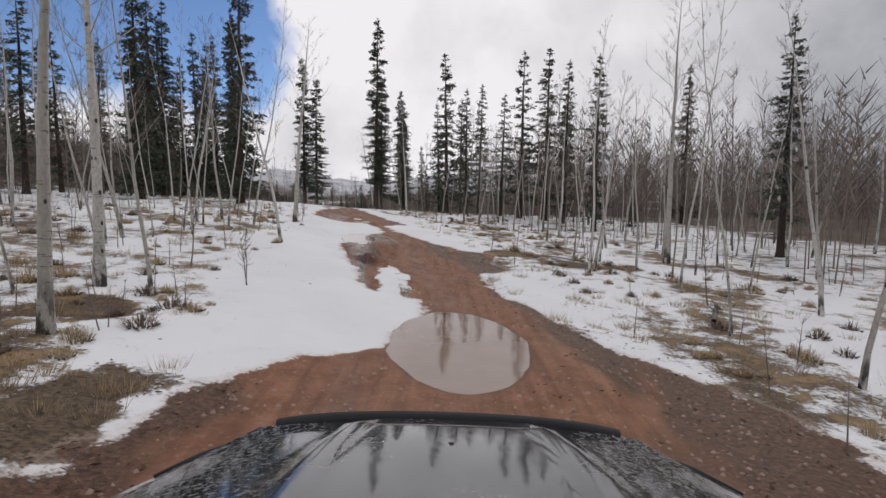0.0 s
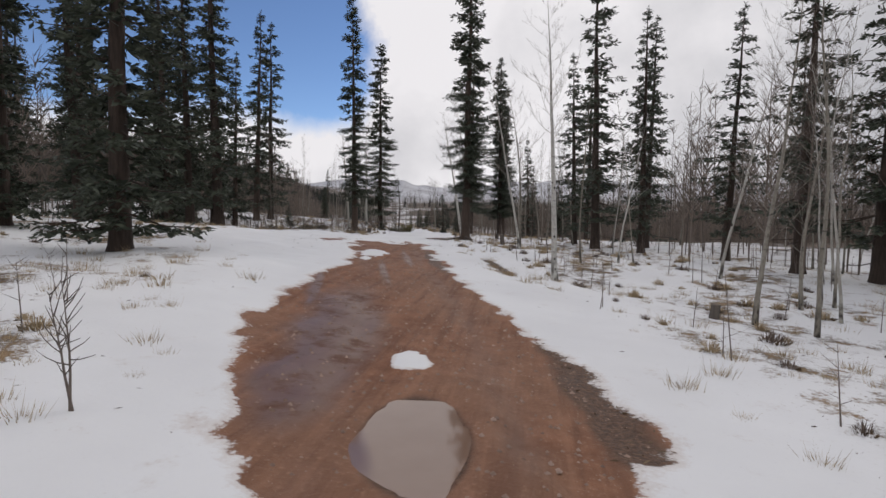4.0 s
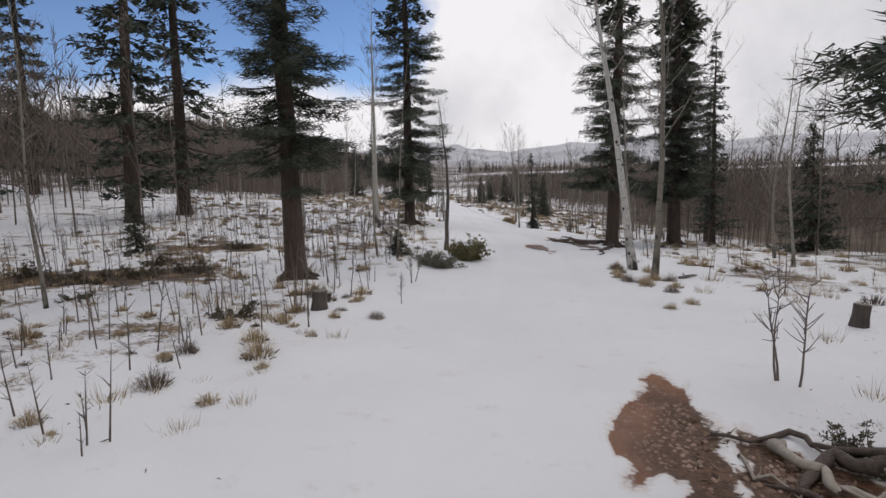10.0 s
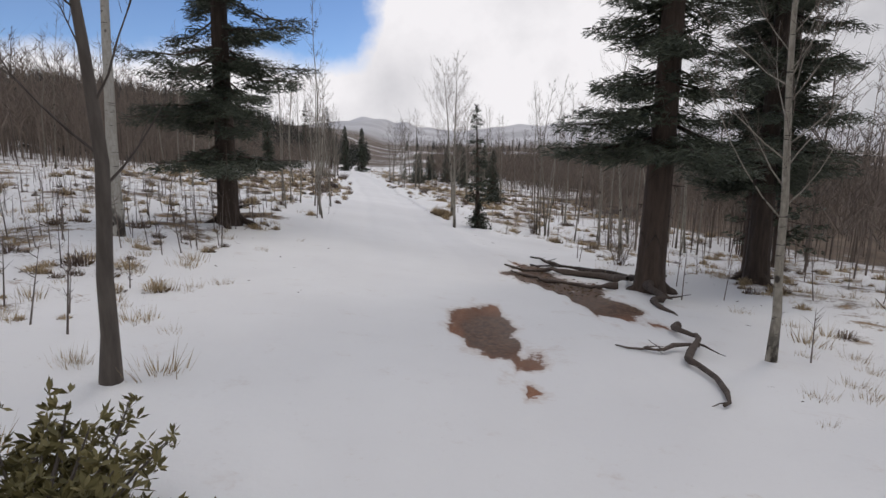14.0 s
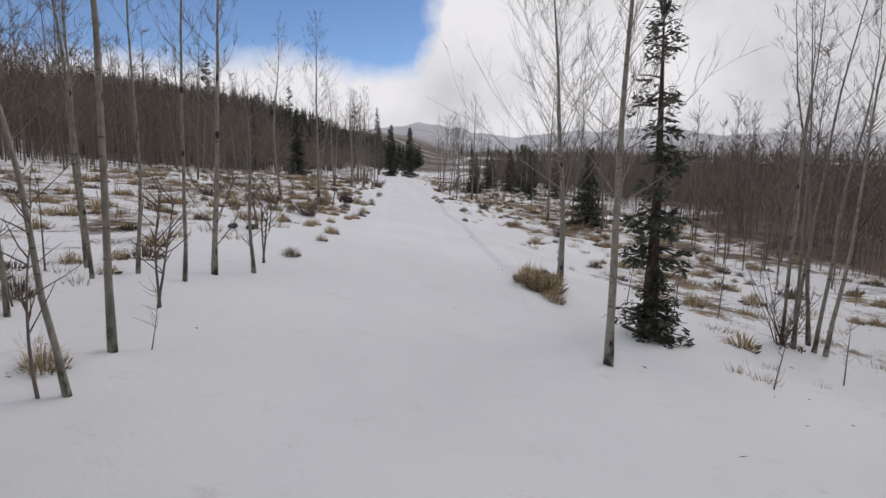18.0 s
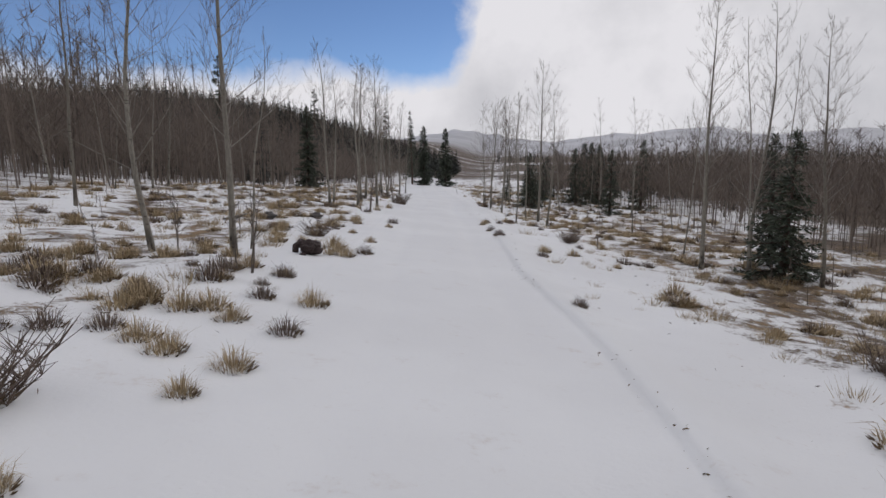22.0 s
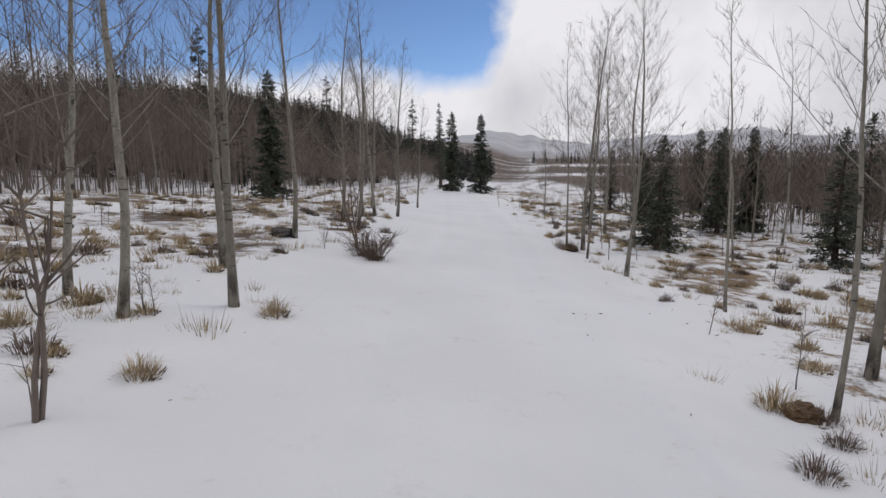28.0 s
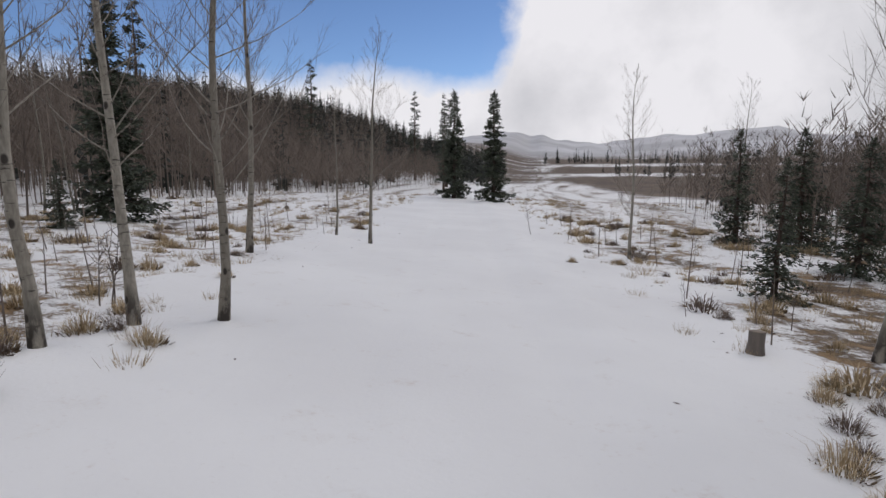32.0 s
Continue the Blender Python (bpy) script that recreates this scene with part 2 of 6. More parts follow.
def make_simple(name, dark, light, scale=8.0, rough=0.85, bump=0.3, dist=0.01, stretch=None, per="object"):
    k = Mat(name, rough)
    vec = k.stretch(*stretch) if stretch else None
    n = k.noise(scale, 6, 0.6, vec)
    own = k.pick() if per == "object" else k.island()
    k.colour(k.mix(k.math("MULTIPLY_ADD", own, 0.55, k.math("MULTIPLY", k.step(n, 0.25, 0.75), 0.5), clamp=True), dark, light))
    k.bump(n, bump, dist)
    return k.m


def make_aspen_bark(name, dull, pale, old, dark_foot):
    k = Mat(name, 0.75)
    fine = k.noise(30, 5, 0.6, k.stretch(1, 1, 0.35))
    base = k.mix(k.step(fine, 0.3, 0.7), dull, pale)
    base = k.mix(k.math("MULTIPLY", k.pick(), 0.6), base, old)
    base = k.mix(k.math("MULTIPLY", k.step(k.noise(1.6, 4, 0.6, k.stretch(1, 1, 0.3)), 0.45, 0.7), 0.5), base, old)
    knots = k.step(k.voronoi(3.4, k.stretch(1.6, 1.6, 1.0)), 0.20, 0.11)
    scars = k.step(k.noise(7.0, 3, 0.5, k.stretch(0.8, 0.8, 5.0)), 0.62, 0.69)
    low = k.node("ShaderNodeSeparateXYZ")
    k.t.links.new(k.coord, low.inputs[0])
    foot = k.math("MULTIPLY", k.step(low.outputs[2], dark_foot, 0.1), k.step(k.noise(6.0, 5, 0.6, k.stretch(1, 1, 0.45)), 0.42, 0.55))
    black = k.math("MAXIMUM", k.math("MAXIMUM", knots, k.math("MULTIPLY", scars, 0.85)), foot, clamp=True)
    k.colour(k.mix(black, base, (0.035, 0.028, 0.022)))
    k.bump(k.math("SUBTRACT", fine, black), 0.5, 0.012)
    return k.m


def make_water():
    k = Mat("muddy_water", 0.05)
    k.colour(k.mix(k.noise(1.5, 4), (0.15, 0.085, 0.055), (0.23, 0.15, 0.11)))
    k.b.inputs["Specular IOR Level"].default_value = 0.5
    k.bump(k.noise(5.0, 3), 0.06, 0.01)
    return k.m


def make_paint():
    k = Mat("dusty_dark_paint", 0.12)
    speck = k.noise(55.0, 6, 0.7)
    film = k.noise(2.6, 5, 0.6)
    apart = k.node("ShaderNodeSeparateXYZ")
    k.t.links.new(k.coord, apart.inputs[0])
    aside = k.step(k.math("ABSOLUTE", apart.outputs[0]), 0.25, 0.75)
    dust = k.math("MULTIPLY", k.step(speck, 0.47, 0.60), k.math("MULTIPLY_ADD", aside, 0.75, k.math("MULTIPLY", k.step(film, 0.42, 0.62), 0.35)), clamp=True)
    k.colour(k.mix(dust, (0.020, 0.021, 0.024), (0.22, 0.21, 0.195)))
    k.set(k.b.inputs["Roughness"], k.math("MULTIPLY_ADD", dust, 0.6, 0.07))
    k.b.inputs["Coat Weight"].default_value, k.b.inputs["Coat Roughness"].default_value = 0.6, 0.04
    return k.m


GROUND_MAT = make_ground_material()
ASPEN_BARK = make_aspen_bark("aspen_bark", (0.42, 0.40, 0.36), (0.65, 0.635, 0.59), (0.29, 0.265, 0.22), 1.2)
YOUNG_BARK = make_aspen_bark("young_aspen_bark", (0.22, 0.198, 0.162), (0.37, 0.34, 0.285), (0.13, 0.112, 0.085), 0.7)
SPRUCE_BARK = make_simple("spruce_bark", (0.020, 0.015, 0.012), (0.105, 0.074, 0.057), 20.0, 0.92, 1.0, 0.06, (1, 1, 0.13))
NEEDLES = make_simple("spruce_needles", (0.020, 0.030, 0.020), (0.085, 0.098, 0.062), 3.0, 0.65, 0.0, 0.01, None, "island")
FAR_NEEDLES = make_simple("far_spruce_needles", (0.016, 0.020, 0.017), (0.052, 0.055, 0.043), 3.0, 0.75, 0.0, 0.01, None, "island")
JUNIPER = make_simple("juniper_needles", (0.075, 0.07, 0.024), (0.20, 0.165, 0.06), 3.0, 0.7, 0.0, 0.01, None, "island")
TWIGS = make_simple("bare_twigs", (0.085, 0.067, 0.056), (0.21, 0.168, 0.140), 12.0, 0.85, 0.2)
FAR_TWIGS = make_simple("far_bare_wood", (0.078, 0.062, 0.052), (0.25, 0.20, 0.163), 1.0, 0.9, 0.0, 0.01, None, "island")
PALE_WOOD = make_simple("bleached_wood", (0.16, 0.135, 0.11), (0.40, 0.35, 0.29), 14.0, 0.85, 0.6, 0.01, (1, 1, 0.3))
DEAD_WOOD = make_simple("dead_wood", (0.05, 0.04, 0.034), (0.17, 0.145, 0.125), 14.0, 0.9, 0.6, 0.01, (1, 1, 0.2))
GRASS = make_simple("dry_grass", (0.19, 0.132, 0.075), (0.54, 0.42, 0.25), 5.0, 0.8, 0.0, 0.01, None, "island")
DARK_GRASS = make_simple("dark_grass_roots", (0.07, 0.047, 0.03), (0.22, 0.155, 0.09), 5.0, 0.9, 0.0, 0.01, None, "island")
BUSH_TWIGS = make_simple("brush_twigs", (0.07, 0.045, 0.035), (0.20, 0.15, 0.115), 9.0, 0.85, 0.1, 0.01, None, "island")
ROOT_WOOD = make_simple("dark_root_bark", (0.026, 0.019, 0.016), (0.12, 0.09, 0.072), 18.0, 0.9, 1.0, 0.03, (1, 1, 0.5))
ROCK = make_simple("grey_stone", (0.10, 0.095, 0.09), (0.28, 0.265, 0.25), 5.0, 0.85, 0.7, 0.03)
BOULDER = make_simple("dark_rock", (0.028, 0.025, 0.024), (0.10, 0.088, 0.080), 5.0, 0.85, 0.7, 0.03)
CUT_WOOD = make_simple("cut_wood", (0.10, 0.08, 0.06), (0.22, 0.18, 0.14), 16.0, 0.85, 0.3)
DARK_ROOT = make_simple("charred_root", (0.022, 0.014, 0.013), (0.06, 0.036, 0.032), 6.0, 0.8, 0.9, 0.04)
GREY_JUNIPER = make_simple("grey_juniper", (0.09, 0.085, 0.06), (0.25, 0.23, 0.175), 3.0, 0.75, 0.0, 0.01, None, "island")
HOLLY = make_simple("low_evergreen", (0.045, 0.040, 0.022), (0.12, 0.095, 0.05), 3.0, 0.75, 0.0, 0.01, None, "island")
TURF = make_simple("turf", (0.026, 0.015, 0.008), (0.125, 0.072, 0.034), 9.0, 0.9, 0.9, 0.04)
GRAVEL = make_simple("red_gravel", (0.10, 0.058, 0.040), (0.34, 0.235, 0.18), 5.0, 0.85, 0.4, 0.01, None, "island")
WATER = make_water()
PAINT = make_paint()
TRIM = make_simple("black_plastic", (0.008, 0.008, 0.009), (0.02, 0.02, 0.021), 20.0, 0.8, 0.1)
RUBBER = make_simple("tyre_rubber", (0.02, 0.02, 0.02), (0.05, 0.045, 0.04), 20.0, 0.85, 0.3)
STEEL = make_simple("dull_steel", (0.30, 0.30, 0.31), (0.45, 0.45, 0.46), 20.0, 0.35, 0.1)
LAMP_GLASS = make_simple("lamp_glass", (0.55, 0.56, 0.57), (0.7, 0.7, 0.7), 20.0, 0.08, 0.0)
# ---- the lie of the land: v runs along the track, u to its right ----
HEAD = radians(12.0)
AHEAD, ASIDE = (-math.sin(HEAD), math.cos(HEAD)), (math.cos(HEAD), math.sin(HEAD))
TRACK = [((eye[0] * AHEAD[0] + eye[1] * AHEAD[1]), (eye[0] * ASIDE[0] + eye[1] * ASIDE[1]), eye[2]) for _, eye, _, _ in PATH]
TV, TU, TZ = (np.array(col) for col in zip(*TRACK))
TV = np.concatenate([[-60.0, -20.0], TV, [162.0, 197.0, 267.0]])
TU = np.concatenate([[TU[0] - 5.0, TU[0] - 2.5], TU, [TU[-1] - 5.0, TU[-1] - 7.5, TU[-1] - 11.6]])
TZ = np.concatenate([[TZ[0], TZ[0]], TZ, [TZ[-1] - 0.25, TZ[-1] - 0.4, TZ[-1] - 0.6]])


def smooth(a, b, x):
    t = np.clip((x - a) / (b - a), 0, 1)
    return t * t * (3 - 2 * t)


def lie(v, u):
    """Height of the bare ground, before ruts and snow."""
    v, u = np.asarray(v, float), np.asarray(u, float)
    eye = np.interp(v, TV, TZ)
    drop = np.interp(v, [0, 11.61, 34.82, 52.23, 60.36, 69.64, 87.05, 106.79, 127.68, 141.61, 168.3, 185.71, 232.14, 487.5],
                     [2.15, 2.09, 1.83, 2, 1.86, 1.71, 1.65, 1.65, 1.76, 2.15, 2.55, 3.71, 5.34, 9.29])
    tilt = np.interp(v, [0, 34.82, 51.07, 58.04, 69.64, 77.77, 87.05, 104.46, 127.68, 141.61, 174.11, 301.79],
                     [0.08, 0.085, 0.08, 0.05, 0.05, 0.10, 0.145, 0.115, 0.105, 0.05, 0.03, 0.01])
    side = np.where(u > 0, 12 * np.tanh(u / 12) + np.clip(u - 12, 0, 70) * 0.28,
                    -8 * np.tanh(-u / 8) - np.clip(-u - 8, 0, 120) * 0.42)
    z = eye - drop - tilt * side
    z = z + 9.0 * smooth(22, 130, -u) + 3.0 * smooth(25, 70, -u) * smooth(120, 200, v) + 13.0 * smooth(175, 310, v) * smooth(6, -66, u)
    far = np.hypot(u, v - 60)
    z = z + smooth(260, 1100, far) * 9.0
    ang = np.arctan2(u, np.maximum(v - 40, 1) * 1.0) + np.where(v < 40, np.sign(u) * 0.6, 0)
    hills = (46 * np.exp(-((ang + 0.03) / 0.085) ** 2) + 62 * np.exp(-((ang - 0.29) / 0.13) ** 2) + 58 * np.exp(-((ang - 0.56) / 0.17) ** 2) + 24 * np.exp(-((ang - 0.12) / 0.10) ** 2)
             + 70 * np.exp(-((ang + 0.6) / 0.35) ** 2))
    ridge = 1 + 0.10 * np.sin(ang * 41 + 0.7) + 0.07 * np.sin(ang * 97 + far * 0.004) + 0.05 * np.sin(ang * 173)
    z = z + hills * ridge * smooth(900, 1900, far) + 14 * smooth(1200, 2600, far) * (1 + 0.5 * np.sin(ang * 9 + 1.0))
    lump = 0.05 * np.sin(v * 1.3 + 1.7 * np.sin(u * 0.9)) * np.cos(u * 1.1 + 0.6) + 0.09 * np.sin(v * 0.37 + u * 0.53) * np.sin(u * 0.41 - 1.0)
    return z + lump * smooth(1.6, 4.0, np.abs(u)) * (1 + smooth(10, 60, np.abs(u)) * 2)


def to_vu(x, y):
    v, w = x * AHEAD[0] + y * AHEAD[1], x * ASIDE[0] + y * ASIDE[1]
    return v, w - np.interp(v, TV, TU)


def to_xy(v, u):
    w = u + np.interp(v, TV, TU)
    return v * AHEAD[0] + w * ASIDE[0], v * AHEAD[1] + w * ASIDE[1]


def ground(x, y):
    """Height of the ground at a place."""
    return float(lie(*to_vu(x, y)))


# ---- what lies on the ground: red earth, puddles, snow, litter ----
EDGE_V = [-30, -9, 0, 4.6, 6.4, 7.0, 7.7, 8.6, 9.9, 11.1, 11.5, 13, 14.8, 15.8, 17.2, 19.3, 20.4, 20.9, 21.3, 22.9, 25.4, 27.2, 28.0, 28.9, 31, 33.1, 35, 37.7, 39.3, 41.3, 43.4, 44.5, 45.3, 46.0]
EDGE_L = [-2.5, -2.6, -2.8, -2.5, -1.85, -1.35, -0.4, -0.22, 0.38, 0.36, -0.6, -0.73, -0.89, -1.07, -1.04, -0.95, -0.8, -0.2, 0.35, 0.63, 0.58, 0.3, -1.0, -1.55, -2.03, -2.38, -2.1, -1.6, -1.1, -0.94, -1.14, -1.13, -0.9, 0.6]
RIGHT_V = [-30, -9, 0, 4.6, 6.4, 7.3, 8.1, 10.4, 12.2, 13.2, 14.2, 14.9, 17.2, 17.9, 19.5, 21.3, 25.1, 26.8, 27.7, 28.5, 29.2, 31, 33, 37.8, 39.5, 41.6, 44.5, 45.3, 46.0]
EDGE_R = [3.0, 3.2, 3.7, 4.3, 3.6, 3.0, 2.6, 2.3, 2.05, 2.0, 2.55, 3.1, 3.3, 2.8, 1.9, 1.45, 1.0, 1.0, 1.3, 1.75, 2.2, 2.05, 1.65, 1.35, 1.44, 1.32, 1.4, 1.15, 0.7]
# snow left lying within the track: v, u, half length, half width
ISLANDS = [(42.0, -0.46, 1.3, 0.48), (12.3, -0.02, 2.35, 0.42), (18.8, -0.66, 0.5, 0.16), (31.2, -0.08, 0.5, 0.27), (40.5, -0.72, 0.55, 0.14)]
# wet, smooth wheel marks: v, u, half length, half width
SLICK = [(14.0, -0.72, 3.2, 0.16), (41.5, 0.46, 2.3, 0.11), (35.6, -1.72, 2.2, 0.10), (38.4, -0.30, 2.1, 0.10), (19.6, 0.1, 2.4, 0.75), (16.2, -0.7, 2.2, 0.35), (33.0, -1.1, 3.0, 0.7), (30.6, -1.2, 1.6, 0.55)]
# bare spots: v, u, half length, half width
SPOTS = [(45.9, -2.0, 0.8, 0.45), (45.7, -0.6, 1.25, 0.8), (46.5, 0.9, 1.3, 0.5), (47.8, 0.6, 1.2, 0.13),
         (58.2, 1.25, 2.1, 0.45), (57.0, 1.85, 1.7, 0.8), (73.0, 0.55, 1.3, 0.4), (76.9, 2.3, 1.5, 0.75), (75.0, 2.5, 1.3, 0.6)]
# dark litter: v, u, half length, half width
LITTER = [(5.7, -3.0, 0.7, 0.6), (4.6, -3.1, 0.6, 0.5), (9.0, -4.6, 0.7, 0.6), (5.2, -4.8, 0.6, 0.6), (17.6, 4.4, 0.6, 1.1), (16.0, 6.0, 0.5, 0.9), (16.4, 7.4, 0.4, 0.6), (82.5, -3.6, 0.7, 0.8), (65.4, -8.1, 0.8, 1.2), (64.9, -10.2, 1.0, 1.2), (70.5, -8.4, 0.8, 1.0),
          (127.0, 2.6, 0.6, 0.45), (46.6, 1.7, 0.45, 0.3), (58.6, 2.7, 0.8, 0.5), (125.9, -3.3, 0.6, 0.5), (128.0, -3.9, 0.4, 0.5), (61.5, -12.5, 1.2, 3.0), (51.0, -8.5, 0.8, 1.2)]
# dark soil: v, u, half length, half width
SOIL = [(75.4, 2.4, 1.7, 0.9), (76.9, 2.0, 1.7, 0.8), (73.0, 0.55, 1.4, 0.45), (58.0, 1.7, 2.2, 0.9), (8.0, 2.5, 3.0, 0.55), (15.2, 2.6, 3.4, 0.6), (5.6, -2.3, 1.3, 0.7), (3.0, 3.4, 4.0, 1.4), (30.0, 1.9, 3.4, 0.35), (41.5, 1.25, 3.0, 0.22), (18.5, 1.9, 3.0, 0.35), (15.8, -0.4, 1.9, 0.4), (14.2, -0.68, 3.0, 0.14), (77.0, 2.5, 1.9, 0.9), (57.0, 2.1, 1.6, 0.85), (15.5, 2.9, 5.0, 0.4), (4.5, 3.6, 4.2, 1.2), (4.2, -2.7, 3.4, 0.95), (11.5, 2.35, 2.6, 0.4)]
# puddles: v, u, half length, half width
PUDDLES = [(7.8, 0.64, 2.05, 0.94), (29.0, 0.0, 1.0, 0.46), (19.4, -0.55, 2.0, 0.52)]
PUDDLE_Z = [float(lie(v, u)) - 0.05 for v, u, _, _ in PUDDLES]


def ripple(v, u, scale, seed):
    """Cheap smooth noise in -1..1."""
    a = np.sin(v * scale + 2.1 * np.sin(u * scale * 1.3 + seed)) + np.sin(u * scale * 1.7 + 1.9 * np.sin(v * scale * 0.8 - seed))
    b = np.sin((v + u) * scale * 2.3 + seed * 2 + 1.5 * np.sin(v * scale * 1.9))
    return (a + 0.6 * b) / 2.6


def earth_at(v, u):
    """1 on bare red earth, 0 on snow."""
    v, u = np.asarray(v, float), np.asarray(u, float)
    jag = 0.16 * ripple(v, u, 2.4, 0.7) + 0.08 * ripple(v, u, 6.1, 2.0)
    inside = np.minimum(u - np.interp(v, EDGE_V, EDGE_L), np.interp(v, RIGHT_V, EDGE_R) - u)
    jag = jag * (1 + smooth(38, 44, v))
    got = np.clip((inside + jag) / 0.5 + 0.5, 0, 1) * smooth(46.4, 45.0, v + 1.2 * jag)
    for pv, pu, lv, lu in ISLANDS:
        island = 1 - np.hypot((v - pv) / lv, (u - pu) / lu) + 1.1 * jag + 0.17 * ripple(v, u, 5.3, pv) + 0.09 * ripple(v, u, 13.0, pu)
        got = np.where(island > 0, got * np.clip(1 - island * 3, 0, 1), got)
    for pv, pu, lv, lu in SPOTS:
        got = np.maximum(got, np.clip((1 - np.hypot((v - pv) / lv, (u - pu) / lu)) * 1.6 + 2.2 * jag + 0.35 * ripple(v, u, 11.0, 3.0) + 0.2, 0, 1))
    return got


def puddle_at(v, u):
    got = np.zeros(np.broadcast(v, u).shape)
    for pv, pu, lv, lu in PUDDLES:
        got = np.maximum(got, np.clip((1.12 - np.hypot((v - pv) / lv, (u - pu) / lu)) / 0.2, 0, 1))
    return got


def wet_at(v, u):
    got = puddle_at(v, u)
    for pv, pu, lv, lu in SOIL:
        got = np.maximum(got, np.clip((1.2 - np.hypot((v - pv) / lv, (u - pu) / lu)) * 1.3 + 0.3 * ripple(v, u, 4.0, 2.0), 0, 0.95))
    return np.clip(got, 0, 1)


def slick_at(v, u):
    """1 where the mud is wet and pressed smooth."""
    got = np.zeros(np.broadcast(v, u).shape)
    for pv, pu, lv, lu in SLICK:
        got = np.maximum(got, np.clip((1.15 - np.hypot((v - pv) / lv, (u - pu) / lu)) * 2.2 + 0.35 * ripple(v, u, 3.0, 5.0), 0, 1))
    worn = np.exp(-((np.abs(u - 0.05) - 0.80) / 0.20) ** 2) * 0.45 * (0.6 + 0.6 * ripple(v, u, 0.9, 2.0))
    return np.clip(np.maximum(got, worn), 0, 1)


def surf(v, u):
    """Height of what one stands on."""
    v, u = np.asarray(v, float), np.asarray(u, float)
    z = lie(v, u)
    earth = earth_at(v, u)
    near = smooth(400, 200, np.abs(v - 60))
    z = z - 0.05 * earth * near + 0.018 * ripple(v, u, 3.2, 4.0) * smooth(0.2, 0.9, earth)
    # wheel ruts and the low ridge of snow beside the track
    rut = np.exp(-((np.abs(u - 0.05) - 0.82) / 0.22) ** 2)
    z = z - 0.022 * rut * near + 0.05 * np.exp(-((u - 1.75) / 0.35) ** 2) * near * smooth(60, 90, v)
    z = z + 0.06 * smooth(1.57, 1.68, u + 0.03 * ripple(v, u, 2.0, 3.0)) * smooth(2.6, 1.7, u) * smooth(86, 92, v) * smooth(118, 110, v)
    z = z + 0.025 * ripple(v, u, 1.9, 1.0) * smooth(1.4, 2.6, np.abs(u)) * near
    for (pv, pu, lv, lu), pz in zip(PUDDLES, PUDDLE_Z):
        far = np.hypot((v - pv) / lv, (u - pu) / lu) * (1 + (0.05 if lu > 0.8 else 0.20) * ripple(v, u, 2.6, 6.0) + (0.03 if lu > 0.8 else 0.09) * ripple(v, u, 5.0, 1.0))
        w = smooth(2.5, 1.45, far)
        z = z * (1 - w) + (pz + 0.045 * smooth(0.9, 1.35, far) - 0.04 * smooth(0.98, 0.5, far)) * w
    return z


def surface(v, u):
    return float(surf(np.array([v]), np.array([u]))[0])


def grass_at(v, u):
    """How much litter and dead grass shows through the snow, 0 to 1."""
    side = np.abs(u)
    reach = np.interp(v, [0, 20, 40, 48, 55, 80, 100, 115, 140, 170], [1.9, 2.2, 2.6, 3.2, 2.8, 2.2, 2.0, 2.0, 2.2, 2.0])
    got = smooth(reach, reach + 2.4, side) * (0.40 + 0.20 * ripple(v, u, 0.75, 3.0) + 0.10 * ripple(v, u, 2.6, 5.0))
    more = np.where(u < 0, smooth(86, 100, v) * smooth(150, 130, v) * 0.05 * smooth(3, 6, side) + smooth(34, 10, v) * 0.06, smooth(94, 102, v) * smooth(4.5, 7, u) * (0.11 - 0.08 * smooth(118, 128, v)) + smooth(38, 10, v) * 0.04)
    less = np.where(u < 0, smooth(34, 48, v) * smooth(56, 50, v) * 0.5 * smooth(6.5, 4.5, side), smooth(70, 78, v) * smooth(92, 84, v) * 0.25 * smooth(7, 5, side))
    got = got + (more - less) * smooth(reach, reach + 1.6, side)
    beyond = np.maximum(np.interp(v, EDGE_V, EDGE_L) - u, u - np.interp(v, RIGHT_V, EDGE_R))
    margin = np.exp(-(np.maximum(beyond, 0) / np.where(v < 16, 0.75, 0.45)) ** 2) * smooth(36, 20, v) * smooth(-12, -6, v) * (0.30 + 0.25 * ripple(v, u, 1.6, 8.0))
    strip = np.exp(-((u - 2.95) / 0.3) ** 2) * smooth(38.5, 39.5, v) * smooth(43, 42, v)
    bank = smooth(1.9, 2.6, side) * smooth(12, 4, v) * smooth(-14, -8, v) * smooth(9, 6, side) * 0.16 * (u < 0)
    for pv, pu, lv, lu in LITTER:
        got = got + np.clip(1.3 - np.hypot((v - pv) / lv, (u - pu) / lu) + 0.5 * ripple(v, u, 3.1, 4.0), 0, 0.42)
    return np.clip(got + bank + 0.7 * strip + margin * np.where(u > 0, 1.0, 0.45), 0, 1)


def wooded_at(v, u):
    """Brown brush of the valley floor and the woods on the far hills."""
    far = np.hypot(u, v - 60)
    floor = smooth(178, 222, v) * smooth(12, 34, u) * (0.95 - 0.9 * np.exp(-((v - 430) / 40) ** 2) - 0.8 * np.exp(-((v - 660) / 50) ** 2)) * smooth(1050, 800, far) + smooth(230, 300, v) * smooth(40, 0, u) * 0.62
    slope = np.where(u > 0, smooth(8.5 + 9 * smooth(100, 60, v) + 6 * smooth(116, 130, v), 18 + 16 * smooth(100, 60, v) + 16 * smooth(116, 130, v), u), smooth(14, 40, -u)) * smooth(-60, 0, v) * smooth(330, 210, far) * np.where(u > 0, 0.80, 0.50)
    return np.clip(np.maximum(np.maximum(floor, slope), smooth(700, 1000, far) * (0.62 - 0.18 * smooth(1000, 1500, far))), 0, 1)


